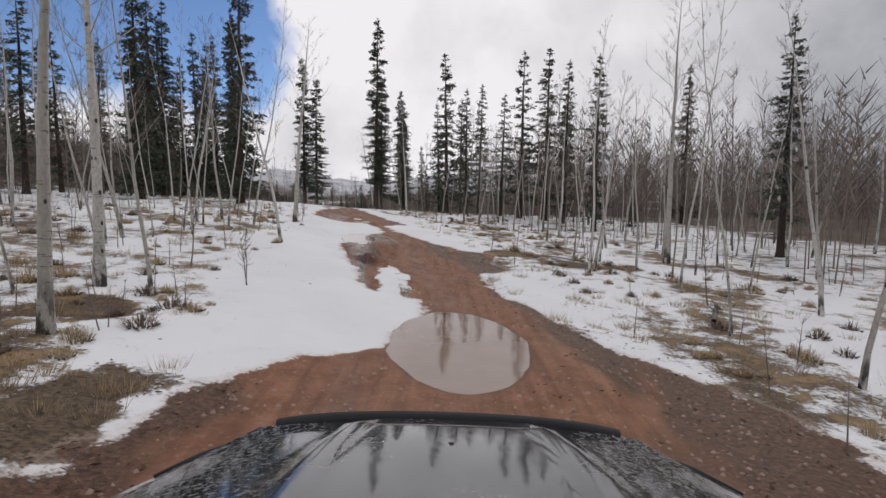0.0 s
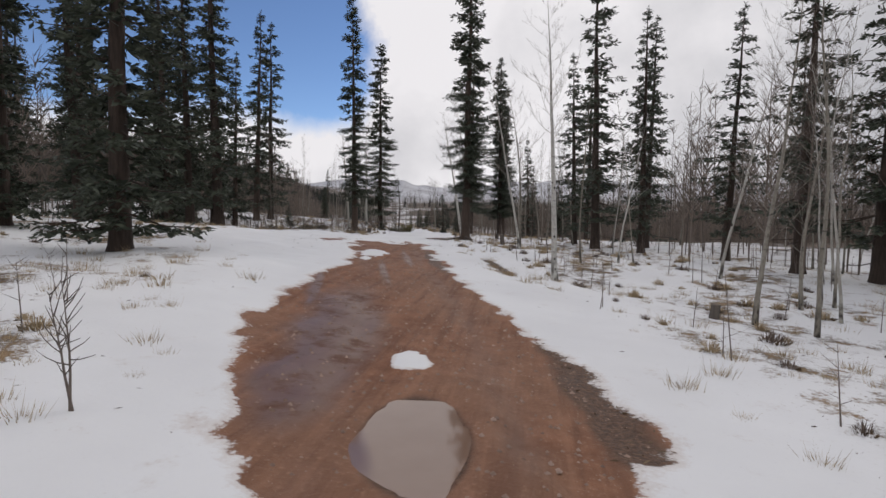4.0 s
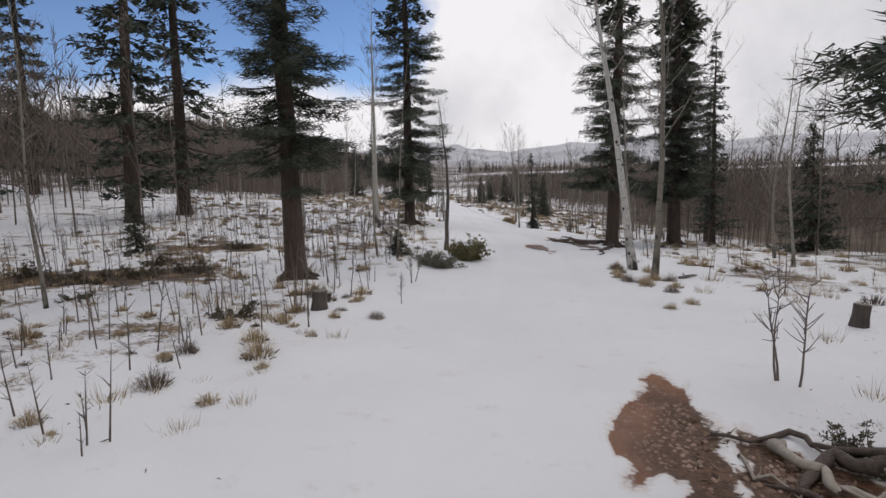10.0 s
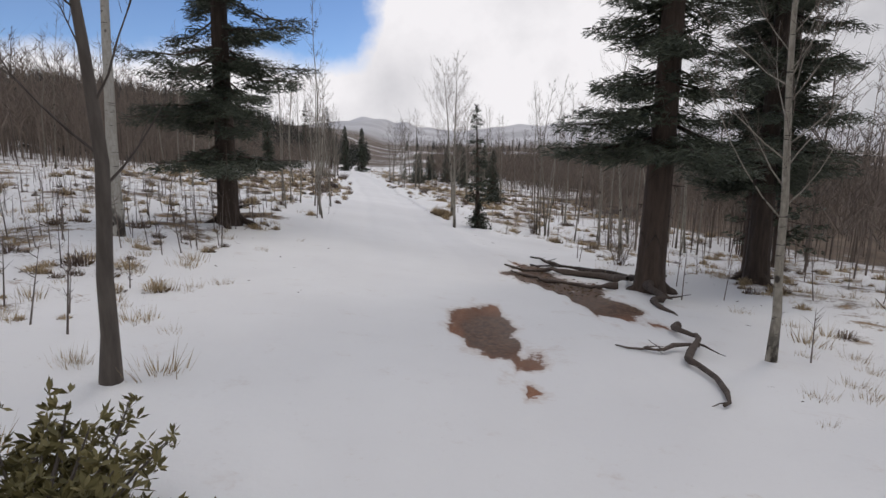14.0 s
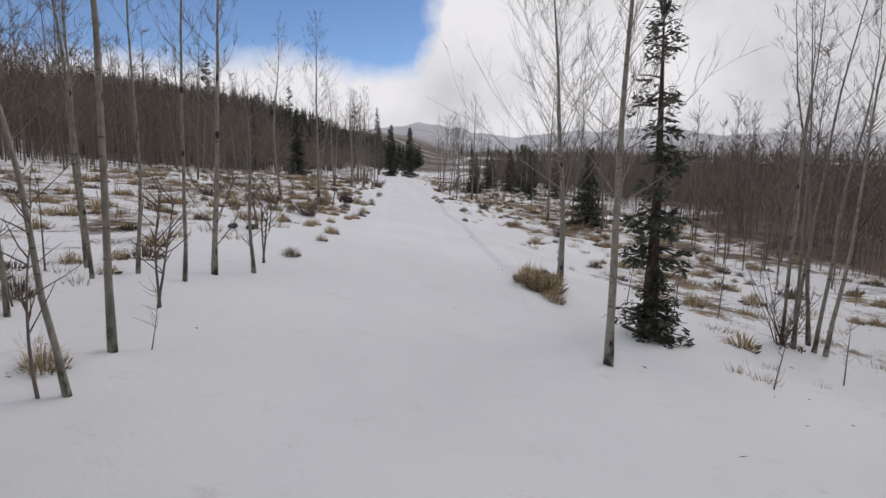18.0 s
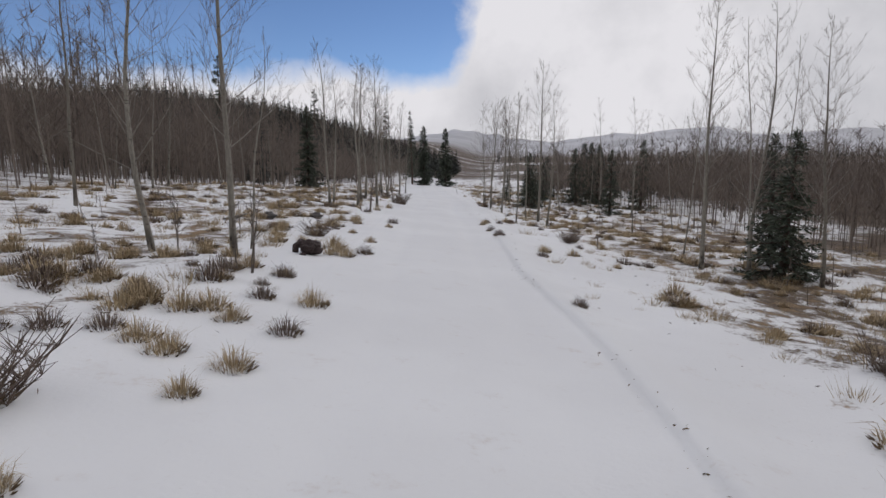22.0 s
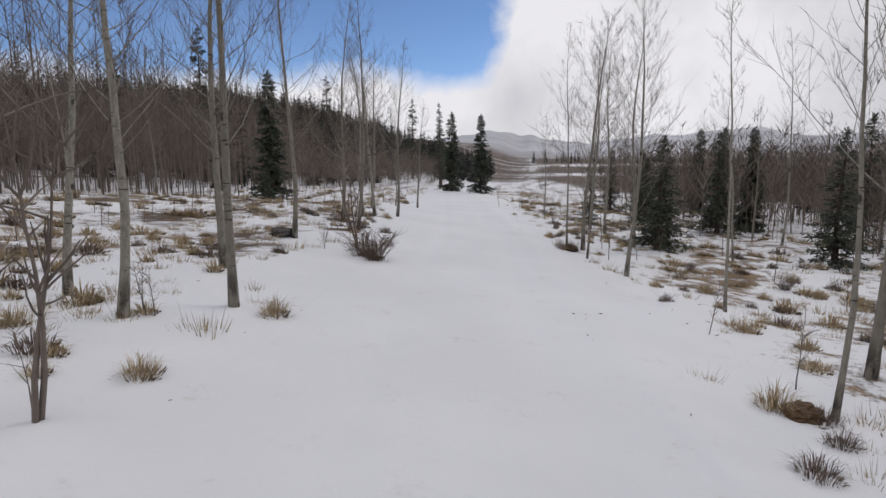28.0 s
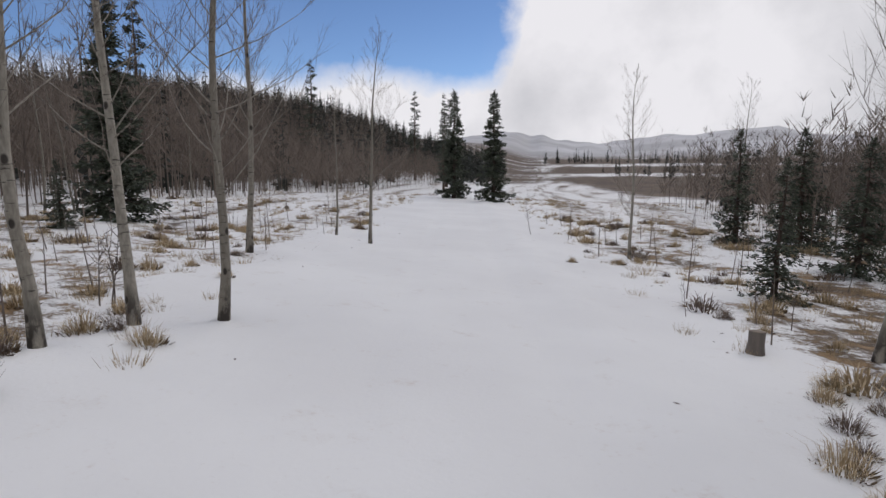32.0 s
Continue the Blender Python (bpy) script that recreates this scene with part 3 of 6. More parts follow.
def tuft_at(v, u):
    """How thickly tufts of grass and brush stand in the snow, 0 to 1."""
    side = np.abs(u)
    got = np.where(u < 0, 0.30 + 0.22 * smooth(54, 60, v) * smooth(88, 82, v) + 0.55 * smooth(86, 98, v) * smooth(150, 130, v), 0.24 + 0.35 * smooth(34, 40, v) * smooth(54, 48, v) * smooth(3.0, 4.2, u) + 0.40 * smooth(88, 98, v) + 0.35 * smooth(92, 100, v) * smooth(128, 118, v) * smooth(4, 6, u))
    got = got * (0.65 + 0.6 * ripple(v, u, 0.55, 2.0)) * smooth(2.0 + 0.5 * smooth(84, 94, v), 3.4 + 1.1 * smooth(84, 94, v), side)
    bare = np.where(u < 0, smooth(34, 42, v) * smooth(56, 51, v) * smooth(7.5, 5.5, side), smooth(72, 78, v) * smooth(92, 86, v) * smooth(6.5, 5, side))
    return np.clip(got * (1 - bare), 0, 1)

# ---- mesh helpers ----
class Soup:
    """Collects faces for one mesh."""

    def __init__(self):
        self.v, self.f, self.m = [], [], []

    def tube(self, pts, radii, sides=6, mat=0, cap=False):
        base, n = len(self.v), len(pts)
        for i, (p, r) in enumerate(zip(pts, radii)):
            a, b = pts[max(i - 1, 0)], pts[min(i + 1, n - 1)]
            d = Vector((b[0] - a[0], b[1] - a[1], b[2] - a[2]))
            d = d.normalized() if d.length > 1e-9 else Vector((0, 0, 1))
            e = d.cross(Vector((0.31, 0.95, 0.0)) if abs(d.z) > 0.7 else Vector((0, 0, 1))).normalized()
            g = d.cross(e)
            for k in range(sides):
                w = 2 * math.pi * k / sides
                q = Vector(p) + (e * math.cos(w) + g * math.sin(w)) * r
                self.v.append((q.x, q.y, q.z))
        for i in range(n - 1):
            for k in range(sides):
                k2 = (k + 1) % sides
                self.f.append((base + i * sides + k, base + i * sides + k2, base + (i + 1) * sides + k2, base + (i + 1) * sides + k))
                self.m.append(mat)
        if cap:
            self.f.append(tuple(base + (n - 1) * sides + k for k in range(sides)))
            self.m.append(mat)

    def spike(self, p, d, length, width, mat=0):
        """A thin three-cornered blade from p along d."""
        d = Vector(d).normalized()
        side = d.cross(Vector((random.uniform(-1, 1), random.uniform(-1, 1), random.uniform(-1, 1))))
        side = side.normalized() * width * 0.5 if side.length > 1e-6 else Vector((width * 0.5, 0, 0))
        p = Vector(p)
        i = len(self.v)
        for q in (p - side * 0.35, p + d * length * 0.55 - side, p + d * length, p + d * length * 0.55 + side):
            self.v.append((q.x, q.y, q.z))
        self.f.append((i, i + 1, i + 2, i + 3))
        self.m.append(mat)

    def thorn(self, p, d, length, width):
        """A twig or blade that tapers from its foot to its tip."""
        d = Vector(d).normalized()
        side = d.cross(Vector((random.uniform(-1, 1), random.uniform(-1, 1), random.uniform(-1, 1))))
        side = side.normalized() * width * 0.5 if side.length > 1e-6 else Vector((width * 0.5, 0, 0))
        p = Vector(p)
        i = len(self.v)
        for q in (p - side, p + side, p + d * length):
            self.v.append((q.x, q.y, q.z))
        self.f.append((i, i + 1, i + 2))
        self.m.append(0)

    def mesh(self, name, mats, shade=True):
        me = bpy.data.meshes.new(name)
        me.from_pydata(self.v, [], self.f)
        for m in mats:
            me.materials.append(m)
        if len(mats) > 1:
            me.polygons.foreach_set("material_index", self.m)
        if shade:
            me.polygons.foreach_set("use_smooth", [True] * len(self.f))
        me.update()
        return me


def piece(name, soup, mats, parent=None, label=""):
    ob = new(name, soup.mesh(name, mats if isinstance(mats, (list, tuple)) else [mats]))
    ob.parent = parent
    if label:
        ob["label"] = label
    return ob


def part(name, bm, material, parent, label=""):
    """Links a bmesh as one part of a thing."""
    me = bpy.data.meshes.new(name)
    bm.to_mesh(me)
    bm.free()
    me.materials.append(material)
    ob = new(name, me)
    ob.parent = parent
    if label:
        ob["label"] = label
    return ob


def rnd(a, b):
    return random.uniform(a, b)


def stand(v, u, sink=0.03):
    x, y = to_xy(v, u)
    return float(x), float(y), surface(v, u) - sink


def put(thing, v, u, size=1.0, turn=None, lean=(0.0, 0.0), sink=0.03):
    x, y, z = stand(v, u, sink)
    m = pose(x, y, z, lean[0], lean[1], rnd(0, 360) if turn is None else turn) @ Matrix.Scale(size, 4)
    return copy_thing(thing, m)

# ---- the ground: one sheet to the horizon ----
def build_ground():
    v = np.concatenate([-np.geomspace(2500, 8, 26), np.arange(-6, 47, 0.12), np.arange(47, 62, 0.2), np.arange(62, 145, 0.33), np.geomspace(146, 4200, 70)])
    side = np.concatenate([np.arange(0, 1.5, 0.09), np.arange(1.5, 1.8, 0.05), np.arange(1.8, 3.4, 0.1), np.arange(3.4, 5, 0.2), np.arange(5, 12, 0.45), np.geomspace(12.5, 3600, 44)])
    u = np.concatenate([-side[:0:-1], side])
    V, U = np.meshgrid(v, u, indexing="ij")
    Z = surf(V, U)
    X, Y = to_xy(V, U)
    rows, cols = V.shape
    co = np.stack([X, Y, Z], -1).reshape(-1, 3)
    idx = np.arange(rows * cols).reshape(rows, cols)
    quads = np.stack([idx[:-1, :-1], idx[:-1, 1:], idx[1:, 1:], idx[1:, :-1]], -1).reshape(-1, 4)
    me = bpy.data.meshes.new("ground")
    me.from_pydata(co.tolist(), [], quads.tolist())
    me.polygons.foreach_set("use_smooth", [True] * len(quads))
    for name, values in (("earthy", earth_at(V, U)), ("grassy", grass_at(V, U)), ("wet", wet_at(V, U)), ("slick", slick_at(V, U)), ("wooded", wooded_at(V, U)), ("far_haze", smooth(800, 1250, np.hypot(U, V - 60)))):
        me.attributes.new(name, "FLOAT", "POINT").data.foreach_set("value", np.ascontiguousarray(values, dtype=np.float32).ravel())
    me.materials.append(GROUND_MAT)
    me.update()
    return tagged(new("ground", me), "snow-covered ground with red dirt track and dead grass", "ground", kind="structure")


build_ground()


def build_puddle(pv, pu, lv, lu, level):
    s = Soup()
    s.v.append((*[float(c) for c in to_xy(pv, pu)], level))
    n = 40
    for k in range(n):
        a = 2 * math.pi * k / n
        x, y = to_xy(pv + lv * 1.5 * math.cos(a), pu + lu * 1.5 * math.sin(a))
        s.v.append((float(x), float(y), level))
    for k in range(n):
        s.f.append((0, 1 + k, 1 + (k + 1) % n))
        s.m.append(0)
    return tagged(piece("puddle", s, WATER), "muddy rainwater puddle lying in the red track", "puddle", "puddles in the track", "structure")


for spec, level in zip(PUDDLES, PUDDLE_Z):
    build_puddle(*spec, level + 0.008)

# ---- trees and plants, each kind built a few times and then copied ----
def hidden_home(name):
    """An empty at the origin that carries a pattern's parts."""
    return new(name)


def make_spruce(height, reach, bare, density=1.0, ragged=0.35, lean=0.0, roots=False, fine=1.0):
    tree = hidden_home("spruce_tree")
    tr = Soup()
    r0 = (0.013 * height + 0.035) * (0.85 if roots else 1.0)
    flare = [(-0.25, 1.6), (0.0, 1.36), (0.12, 1.16), (0.35, 1.05), (0.8, 1.0)]
    pts, rad = [], []
    for z, k in flare:
        pts.append((lean * z, 0, z))
        rad.append(r0 * k)
    for i in range(1, 9):
        z = 0.8 + (height - 0.8) * i / 8
        pts.append((lean * z + 0.02 * math.sin(z * 1.3), 0.02 * math.cos(z * 1.1), z))
        rad.append(max(r0 * (1 - z / height) ** 0.85, 0.008))
    tr.tube(pts, rad, 10)
    if roots:
        for k in range(4):
            a = k * 1.57 + rnd(-0.4, 0.4)
            run = [(math.cos(a) * r0 * 0.6, math.sin(a) * r0 * 0.6, 0.20), (math.cos(a) * r0 * 1.4, math.sin(a) * r0 * 1.4, 0.06),
                   (math.cos(a + 0.2) * 0.38, math.sin(a + 0.2) * 0.38, 0.0), (math.cos(a + 0.3) * 0.55, math.sin(a + 0.3) * 0.55, -0.12)]
            tr.tube(run, [r0 * 0.42, r0 * 0.32, 0.05, 0.02], 7)
    piece("trunk", tr, SPRUCE_BARK, tree)
    wood, green = Soup(), Soup()
    levels = int(height * 3.4 * density)
    for i in range(levels):
        f = (i + rnd(0, 0.8)) / levels
        z = height * (bare * 0.45 + (1 - bare * 0.45) * f)
        dead = z < height * bare
        taper = (1 - z / height) ** (0.5 if roots else 0.72 if height > 6 else 0.9)
        for _ in range(2 if dead else random.choice((3, 4, 4, 5))):
            if random.random() < ragged * 0.5:
                continue
            a = rnd(0, 2 * math.pi)
            ln = height * reach * taper * rnd(0.45, 1.15) + 0.12
            if dead:
                ln *= 0.25 if roots else 0.6
            fall = rnd(-0.42, -0.08) if f < 0.75 else rnd(-0.1, 0.45)
            c, s_ = math.cos(a), math.sin(a)
            p0 = (lean * z, 0.0, z)
            p1 = (lean * z + c * ln * 0.5, s_ * ln * 0.5, z + fall * ln * 0.62)
            p2 = (lean * z + c * ln, s_ * ln, z + fall * ln * 0.70)
            w = 0.008 + 0.006 * ln
            wood.tube([p0, p1, p2], [w * 1.6, w, w * 0.4], 3)
            if dead:
                for _ in range(3):
                    q = rnd(0.4, 0.95)
                    p = [p0[j] + (p2[j] - p0[j]) * q for j in range(3)]
                    wood.tube([p, (p[0] + rnd(-0.25, 0.25), p[1] + rnd(-0.25, 0.25), p[2] - rnd(0, 0.2))], [w * 0.6, w * 0.2], 3)
                continue
            close = fine > 1.5 and z < 6.5
            steps = max(3, int(ln / (0.17 / min(fine, 1.2)))) if not close else max(4, int(ln / 0.075))
            for k in range(steps):
                q = 0.18 + 0.85 * (k + rnd(0, 0.6)) / steps
                seg = (p0, p1, q * 2) if q < 0.5 else (p1, p2, q * 2 - 1)
                p = [seg[0][j] + (seg[1][j] - seg[0][j]) * min(seg[2], 1.05) for j in range(3)]
                lat = rnd(-1, 1) * 0.30 * ln * (1.08 - q * 0.85)
                p = [p[0] - s_ * lat, p[1] + c * lat, p[2] - abs(lat) * 0.45 + rnd(-0.08, 0.06)]
                wide = (0.14 if close else 0.15 if height < 6 else 0.23) * (1.1 - 0.45 * q) * min(1.0, ln / 0.7 + 0.25)
                for _ in range(34 if close else int(8 * min(fine, 1.2))):
                    turn = a + random.choice((-1, 1)) * rnd(0.1, 1.5)
                    d = (math.cos(turn), math.sin(turn), rnd(-0.75, 0.5))
                    blade = green.thorn if close else green.spike
                    blade([p[0] + rnd(-0.06, 0.06) * (2.4 if close else 1), p[1] + rnd(-0.06, 0.06) * (2.4 if close else 1), p[2] + rnd(-0.05, 0.05)], d, wide * rnd(0.7, 1.5), wide * (rnd(0.11, 0.20) if close else rnd(0.26, 0.46)))
    for k in range(24):
        z = height * (1 - 0.06 * k / 24)
        a = rnd(0, 6.28)
        green.spike((lean * z, 0, z), (math.cos(a) * 0.6, math.sin(a) * 0.6, 0.8), 0.16, 0.045)
    piece("bough_wood", wood, SPRUCE_BARK, tree)["kind"] = "stuff"
    piece("crown", green, NEEDLES, tree)["kind"] = "stuff"
    return tree


def bent(p, d, length, n, wander, rise):
    """Points of a shoot that wanders from p along d and turns upwards."""
    p, d = Vector(p), Vector(d).normalized()
    out = [tuple(p)]
    for _ in range(n):
        d = (d + Vector((rnd(-1, 1), rnd(-1, 1), rnd(-1, 1))) * wander + Vector((0, 0, rise))).normalized()
        p = p + d * length / n
        out.append(tuple(p))
    return out


def make_aspen(height, thick, clear, limbs, wander=0.03, lean=(0.0, 0.0), bark=None, twiggy=1.0, spread=0.30, skin=None):
    tree = hidden_home("aspen_tree")
    n = 11
    spine = [(0, 0, -0.2)] + bent((0, 0, 0), (lean[0], lean[1], 1), height, n, wander, 0.035)
    r0 = thick
    rad = [r0 * 1.5, r0 * 1.28] + [max(r0 * (1 - (i / n)) ** 0.85, 0.005) for i in range(1, n + 1)]
    tr = Soup()
    tr.tube(spine, rad, 10)
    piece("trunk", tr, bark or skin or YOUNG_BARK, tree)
    wood, fine = Soup(), Soup()
    limbs = int(limbs * 1.25)
    for k in range(limbs):
        f = clear + (0.98 - clear) * (k + rnd(0, 0.9)) / limbs
        j = 1 + f * n
        i = min(int(j), n)
        a_, b_ = Vector(spine[i]), Vector(spine[min(i + 1, n + 1)])
        p = a_ + (b_ - a_) * (j - int(j))
        a = k * 2.4 + rnd(-0.6, 0.6)
        up = rnd(0.45, 1.25)
        ln = height * spread * ((1 - f) ** 0.65 + 0.10) * rnd(0.45, 1.10)
        run = bent(p, (math.cos(a), math.sin(a), up), ln, 5, 0.15, 0.10)
        w = max(r0 * (1 - f) ** 0.85 * 0.24, 0.0045)
        wood.tube(run, [w, w * 0.8, w * 0.62, w * 0.45, w * 0.3, 0.002], 4)
        for _ in range(int(6 * twiggy)):
            q = rnd(0.15, 1.0) * 5
            i2 = min(int(q), 4)
            s0, s1 = Vector(run[i2]), Vector(run[i2 + 1])
            start = s0 + (s1 - s0) * (q - i2)
            d = (s1 - s0).normalized() + Vector((rnd(-1, 1), rnd(-1, 1), rnd(-0.1, 1.0))) * 0.75
            sub = bent(start, d, ln * rnd(0.18, 0.48), 2, 0.22, 0.12)
            fine.tube(sub, [w * 0.34, w * 0.22, 0.0018], 3)
            for _ in range(5):
                q2 = Vector(sub[1]).lerp(Vector(sub[2]), rnd(-1.0, 1.0))
                way = Vector((rnd(-1, 1), rnd(-1, 1), rnd(-0.1, 1.2))).normalized() + d.normalized() * 0.8
                fine.thorn(q2, way, ln * rnd(0.12, 0.30), 0.0042)
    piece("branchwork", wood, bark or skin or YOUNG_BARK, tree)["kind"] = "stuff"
    if fine.f:
        piece("twig_crown", fine, TWIGS if bark is None else bark, tree)["kind"] = "stuff"
    return tree


def make_sapling(height, stems=1):
    plant = hidden_home("aspen_sapling")
    st, tw = Soup(), Soup()
    for _ in range(stems):
        run = [(rnd(-0.03, 0.03) * stems, rnd(-0.03, 0.03) * stems, -0.06)] + bent((rnd(-0.04, 0.04) * stems, rnd(-0.04, 0.04) * stems, 0), (rnd(-0.2, 0.2), rnd(-0.2, 0.2), 1), height * rnd(0.8, 1.05), 6, 0.09, 0.03)
        st.tube(run, [0.014, 0.013, 0.011, 0.009, 0.007, 0.005, 0.004, 0.002], 5)
        for _ in range(16):
            i = random.randint(3, 6)
            p = Vector(run[i]).lerp(Vector(run[i + 1]), random.random())
            sub = bent(p, (rnd(-1, 1), rnd(-1, 1), rnd(0.2, 1.1)), height * rnd(0.1, 0.28), 3, 0.22, 0.1)
            tw.tube(sub, [0.006, 0.0045, 0.0035, 0.002], 3)
    piece("stem", st, TWIGS, plant)
    piece("twig_crown", tw, TWIGS, plant)["kind"] = "stuff"
    return plant


def make_shrub(height, stems, spread):
    plant = hidden_home("bare_shrub")
    st, foot = Soup(), Soup()
    for _ in range(stems):
        a = rnd(0, 6.28)
        run = bent((rnd(-0.08, 0.08), rnd(-0.08, 0.08), -0.04), (math.cos(a) * spread, math.sin(a) * spread, 1), height * rnd(0.55, 1.1), 4, 0.14, 0.02)
        st.tube(run, [0.006, 0.005, 0.004, 0.003, 0.0015], 3)
        for _ in range(9):
            i = random.randint(1, 3)
            st.tube(bent(run[i], (rnd(-1, 1), rnd(-1, 1), rnd(0.2, 1)), height * rnd(0.12, 0.3), 2, 0.2, 0.05), [0.003, 0.002, 0.001], 3)
    for _ in range(90):
        a, r = rnd(0, 6.28), rnd(0, 0.3) * height * 0.8
        foot.spike((math.cos(a) * r, math.sin(a) * r, -0.02), (rnd(-1, 1), rnd(-1, 1), rnd(0.3, 1.2)), rnd(0.06, 0.16), 0.02)
    piece("twig_growth", st, BUSH_TWIGS, plant)["kind"] = "stuff"
    piece("leaf_litter", foot, DARK_GRASS, plant)["kind"] = "stuff"
    return plant


def make_tuft(height, blades, spread, dark=False, stout=1.0):
    """A clump: a dark matted foot out of which fine blades arch to all sides."""
    plant = hidden_home("grass_tuft")
    top, foot = Soup(), Soup()
    wide = height * 0.42
    for _ in range(blades):
        a, r = rnd(0, 6.28), rnd(0, 1) ** 0.6 * wide
        out = (r / wide) * rnd(0.5, 1.2) * spread + rnd(0, 0.2)
        p = Vector((math.cos(a) * r, math.sin(a) * r, -0.03))
        a += rnd(-0.7, 0.7)
        c, s_ = math.cos(a), math.sin(a)
        ln = height * rnd(0.5, 1.2) * (1.1 - 0.45 * r / wide)
        mid = p + Vector((c * out * 0.4, s_ * out * 0.4, 0.85)) * ln * 0.7
        tip = mid + Vector((c * out * 1.2, s_ * out * 1.2, rnd(-0.6, 0.6))) * ln * 0.42
        e = Vector((-s_, c, 0)) * rnd(0.0015, 0.0032) * stout
        i = len(top.v)
        for q in (p - e, p + e, mid + e * 0.8, mid - e * 0.8, tip):
            top.v.append(tuple(q))
        top.f += [(i, i + 1, i + 2, i + 3), (i + 3, i + 2, i + 4)]
        top.m += [0, 0]
    for _ in range(int(100 / stout)):
        a, r = rnd(0, 6.28), rnd(0, 1) ** 0.5 * wide * 1.15
        foot.spike((math.cos(a) * r, math.sin(a) * r, -0.03), (math.cos(a) * 0.8, math.sin(a) * 0.8, rnd(0.3, 1.0)), height * rnd(0.16, 0.40), 0.013 * stout)
    piece("grass_growth", top, BUSH_TWIGS if dark else GRASS, plant)["kind"] = "stuff"
    piece("root_clump", foot, DARK_GRASS, plant)["kind"] = "stuff"
    return plant


def make_juniper(size, leaf=None, rise=(0.25, 1.3)):
    plant = hidden_home("juniper_bush")
    wood, green = Soup(), Soup()
    for _ in range(26):
        a = rnd(0, 6.28)
        run = bent((rnd(-0.1, 0.1), rnd(-0.1, 0.1), -0.05), (math.cos(a), math.sin(a), rnd(*rise)), size * rnd(0.5, 1.0), 4, 0.15, 0.06)
        wood.tube(run, [0.016, 0.013, 0.010, 0.007, 0.003], 4)
        for k in range(26):
            i = random.randint(1, 3)
            p = Vector(run[i]).lerp(Vector(run[i + 1]), random.random()) + Vector((rnd(-1, 1), rnd(-1, 1), rnd(-1, 1))) * 0.07
            for _ in range(6):
                green.spike(p, (rnd(-1, 1), rnd(-1, 1), rnd(-0.3, 1.2)), rnd(0.04, 0.09), 0.022)
    piece("bush_wood", wood, DEAD_WOOD, plant)["kind"] = "stuff"
    piece("foliage", green, leaf or JUNIPER, plant)["kind"] = "stuff"
    return plant


random.seed(11)
SPRUCES = [make_spruce(12.0, 0.150, 0.10), make_spruce(12.5, 0.135, 0.18, 0.95, 0.45, 0.01), make_spruce(11.5, 0.165, 0.13, 0.9, 0.5, -0.012),
           make_spruce(13.0, 0.125, 0.08, 1.0, 0.3, 0.008)]
FULL_SPRUCES = [make_spruce(12.5, 0.112, 0.04, 1.15, 0.32, 0.0, False, 1.2), make_spruce(13.5, 0.100, 0.06, 1.1, 0.36, 0.01, False, 1.2)]
STOUT_SPRUCES = [make_spruce(7.0, 0.17, 0.02, 2.2, 0.15, 0.0, False, 1.4)]
GREAT_SPRUCES = [make_spruce(13.0, 0.098, 0.13, 1.35, 0.34, 0.0, True, 1.7), make_spruce(13.5, 0.080, 0.12, 1.2, 0.38, 0.008, True, 1.7), make_spruce(13.0, 0.118, 0.09, 1.3, 0.36, 0.0, True, 1.7)]
YOUNG_SPRUCES = [make_spruce(3.6, 0.28, 0.0, 2.8, 0.12, 0.0, False, 1.3), make_spruce(4.0, 0.24, 0.02, 2.4, 0.25, 0.01, False, 1.3), make_spruce(1.2, 0.62, 0.0, 6.0, 0.2), make_spruce(4.2, 0.165, 0.26, 1.7, 0.4, 0.01, False, 1.3)]
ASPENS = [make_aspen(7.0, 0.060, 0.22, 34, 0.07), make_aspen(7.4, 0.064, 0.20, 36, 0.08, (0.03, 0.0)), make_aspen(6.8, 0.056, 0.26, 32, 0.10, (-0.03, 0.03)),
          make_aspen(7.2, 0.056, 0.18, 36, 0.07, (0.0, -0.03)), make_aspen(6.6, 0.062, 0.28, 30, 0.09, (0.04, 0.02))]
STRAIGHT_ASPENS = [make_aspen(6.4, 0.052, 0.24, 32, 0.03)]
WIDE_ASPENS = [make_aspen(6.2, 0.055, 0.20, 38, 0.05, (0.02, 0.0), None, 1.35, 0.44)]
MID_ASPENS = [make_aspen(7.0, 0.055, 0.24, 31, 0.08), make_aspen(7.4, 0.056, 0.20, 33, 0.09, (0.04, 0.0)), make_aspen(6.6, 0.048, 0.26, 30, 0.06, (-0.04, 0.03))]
THICK_ASPENS = [make_aspen(9.5, 0.10, 0.42, 22, 0.03, (0.06, 0.0), skin=ASPEN_BARK), make_aspen(9.0, 0.105, 0.5, 19, 0.035, (-0.03, 0.0), skin=ASPEN_BARK)]
PALE_ASPENS = [make_aspen(6.6, 0.048, 0.34, 20, 0.07, (-0.05, 0.04), skin=ASPEN_BARK), make_aspen(6.0, 0.036, 0.42, 16, 0.08, (0.04, 0.02), None, 0.8, 0.22, ASPEN_BARK), make_aspen(6.4, 0.030, 0.45, 15, 0.07, (0.0, -0.05), None, 0.8, 0.2, ASPEN_BARK)]
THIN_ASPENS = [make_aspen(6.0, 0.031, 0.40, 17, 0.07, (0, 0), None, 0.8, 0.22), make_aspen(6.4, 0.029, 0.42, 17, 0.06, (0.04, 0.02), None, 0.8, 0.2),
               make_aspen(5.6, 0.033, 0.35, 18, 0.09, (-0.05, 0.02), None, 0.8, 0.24)]
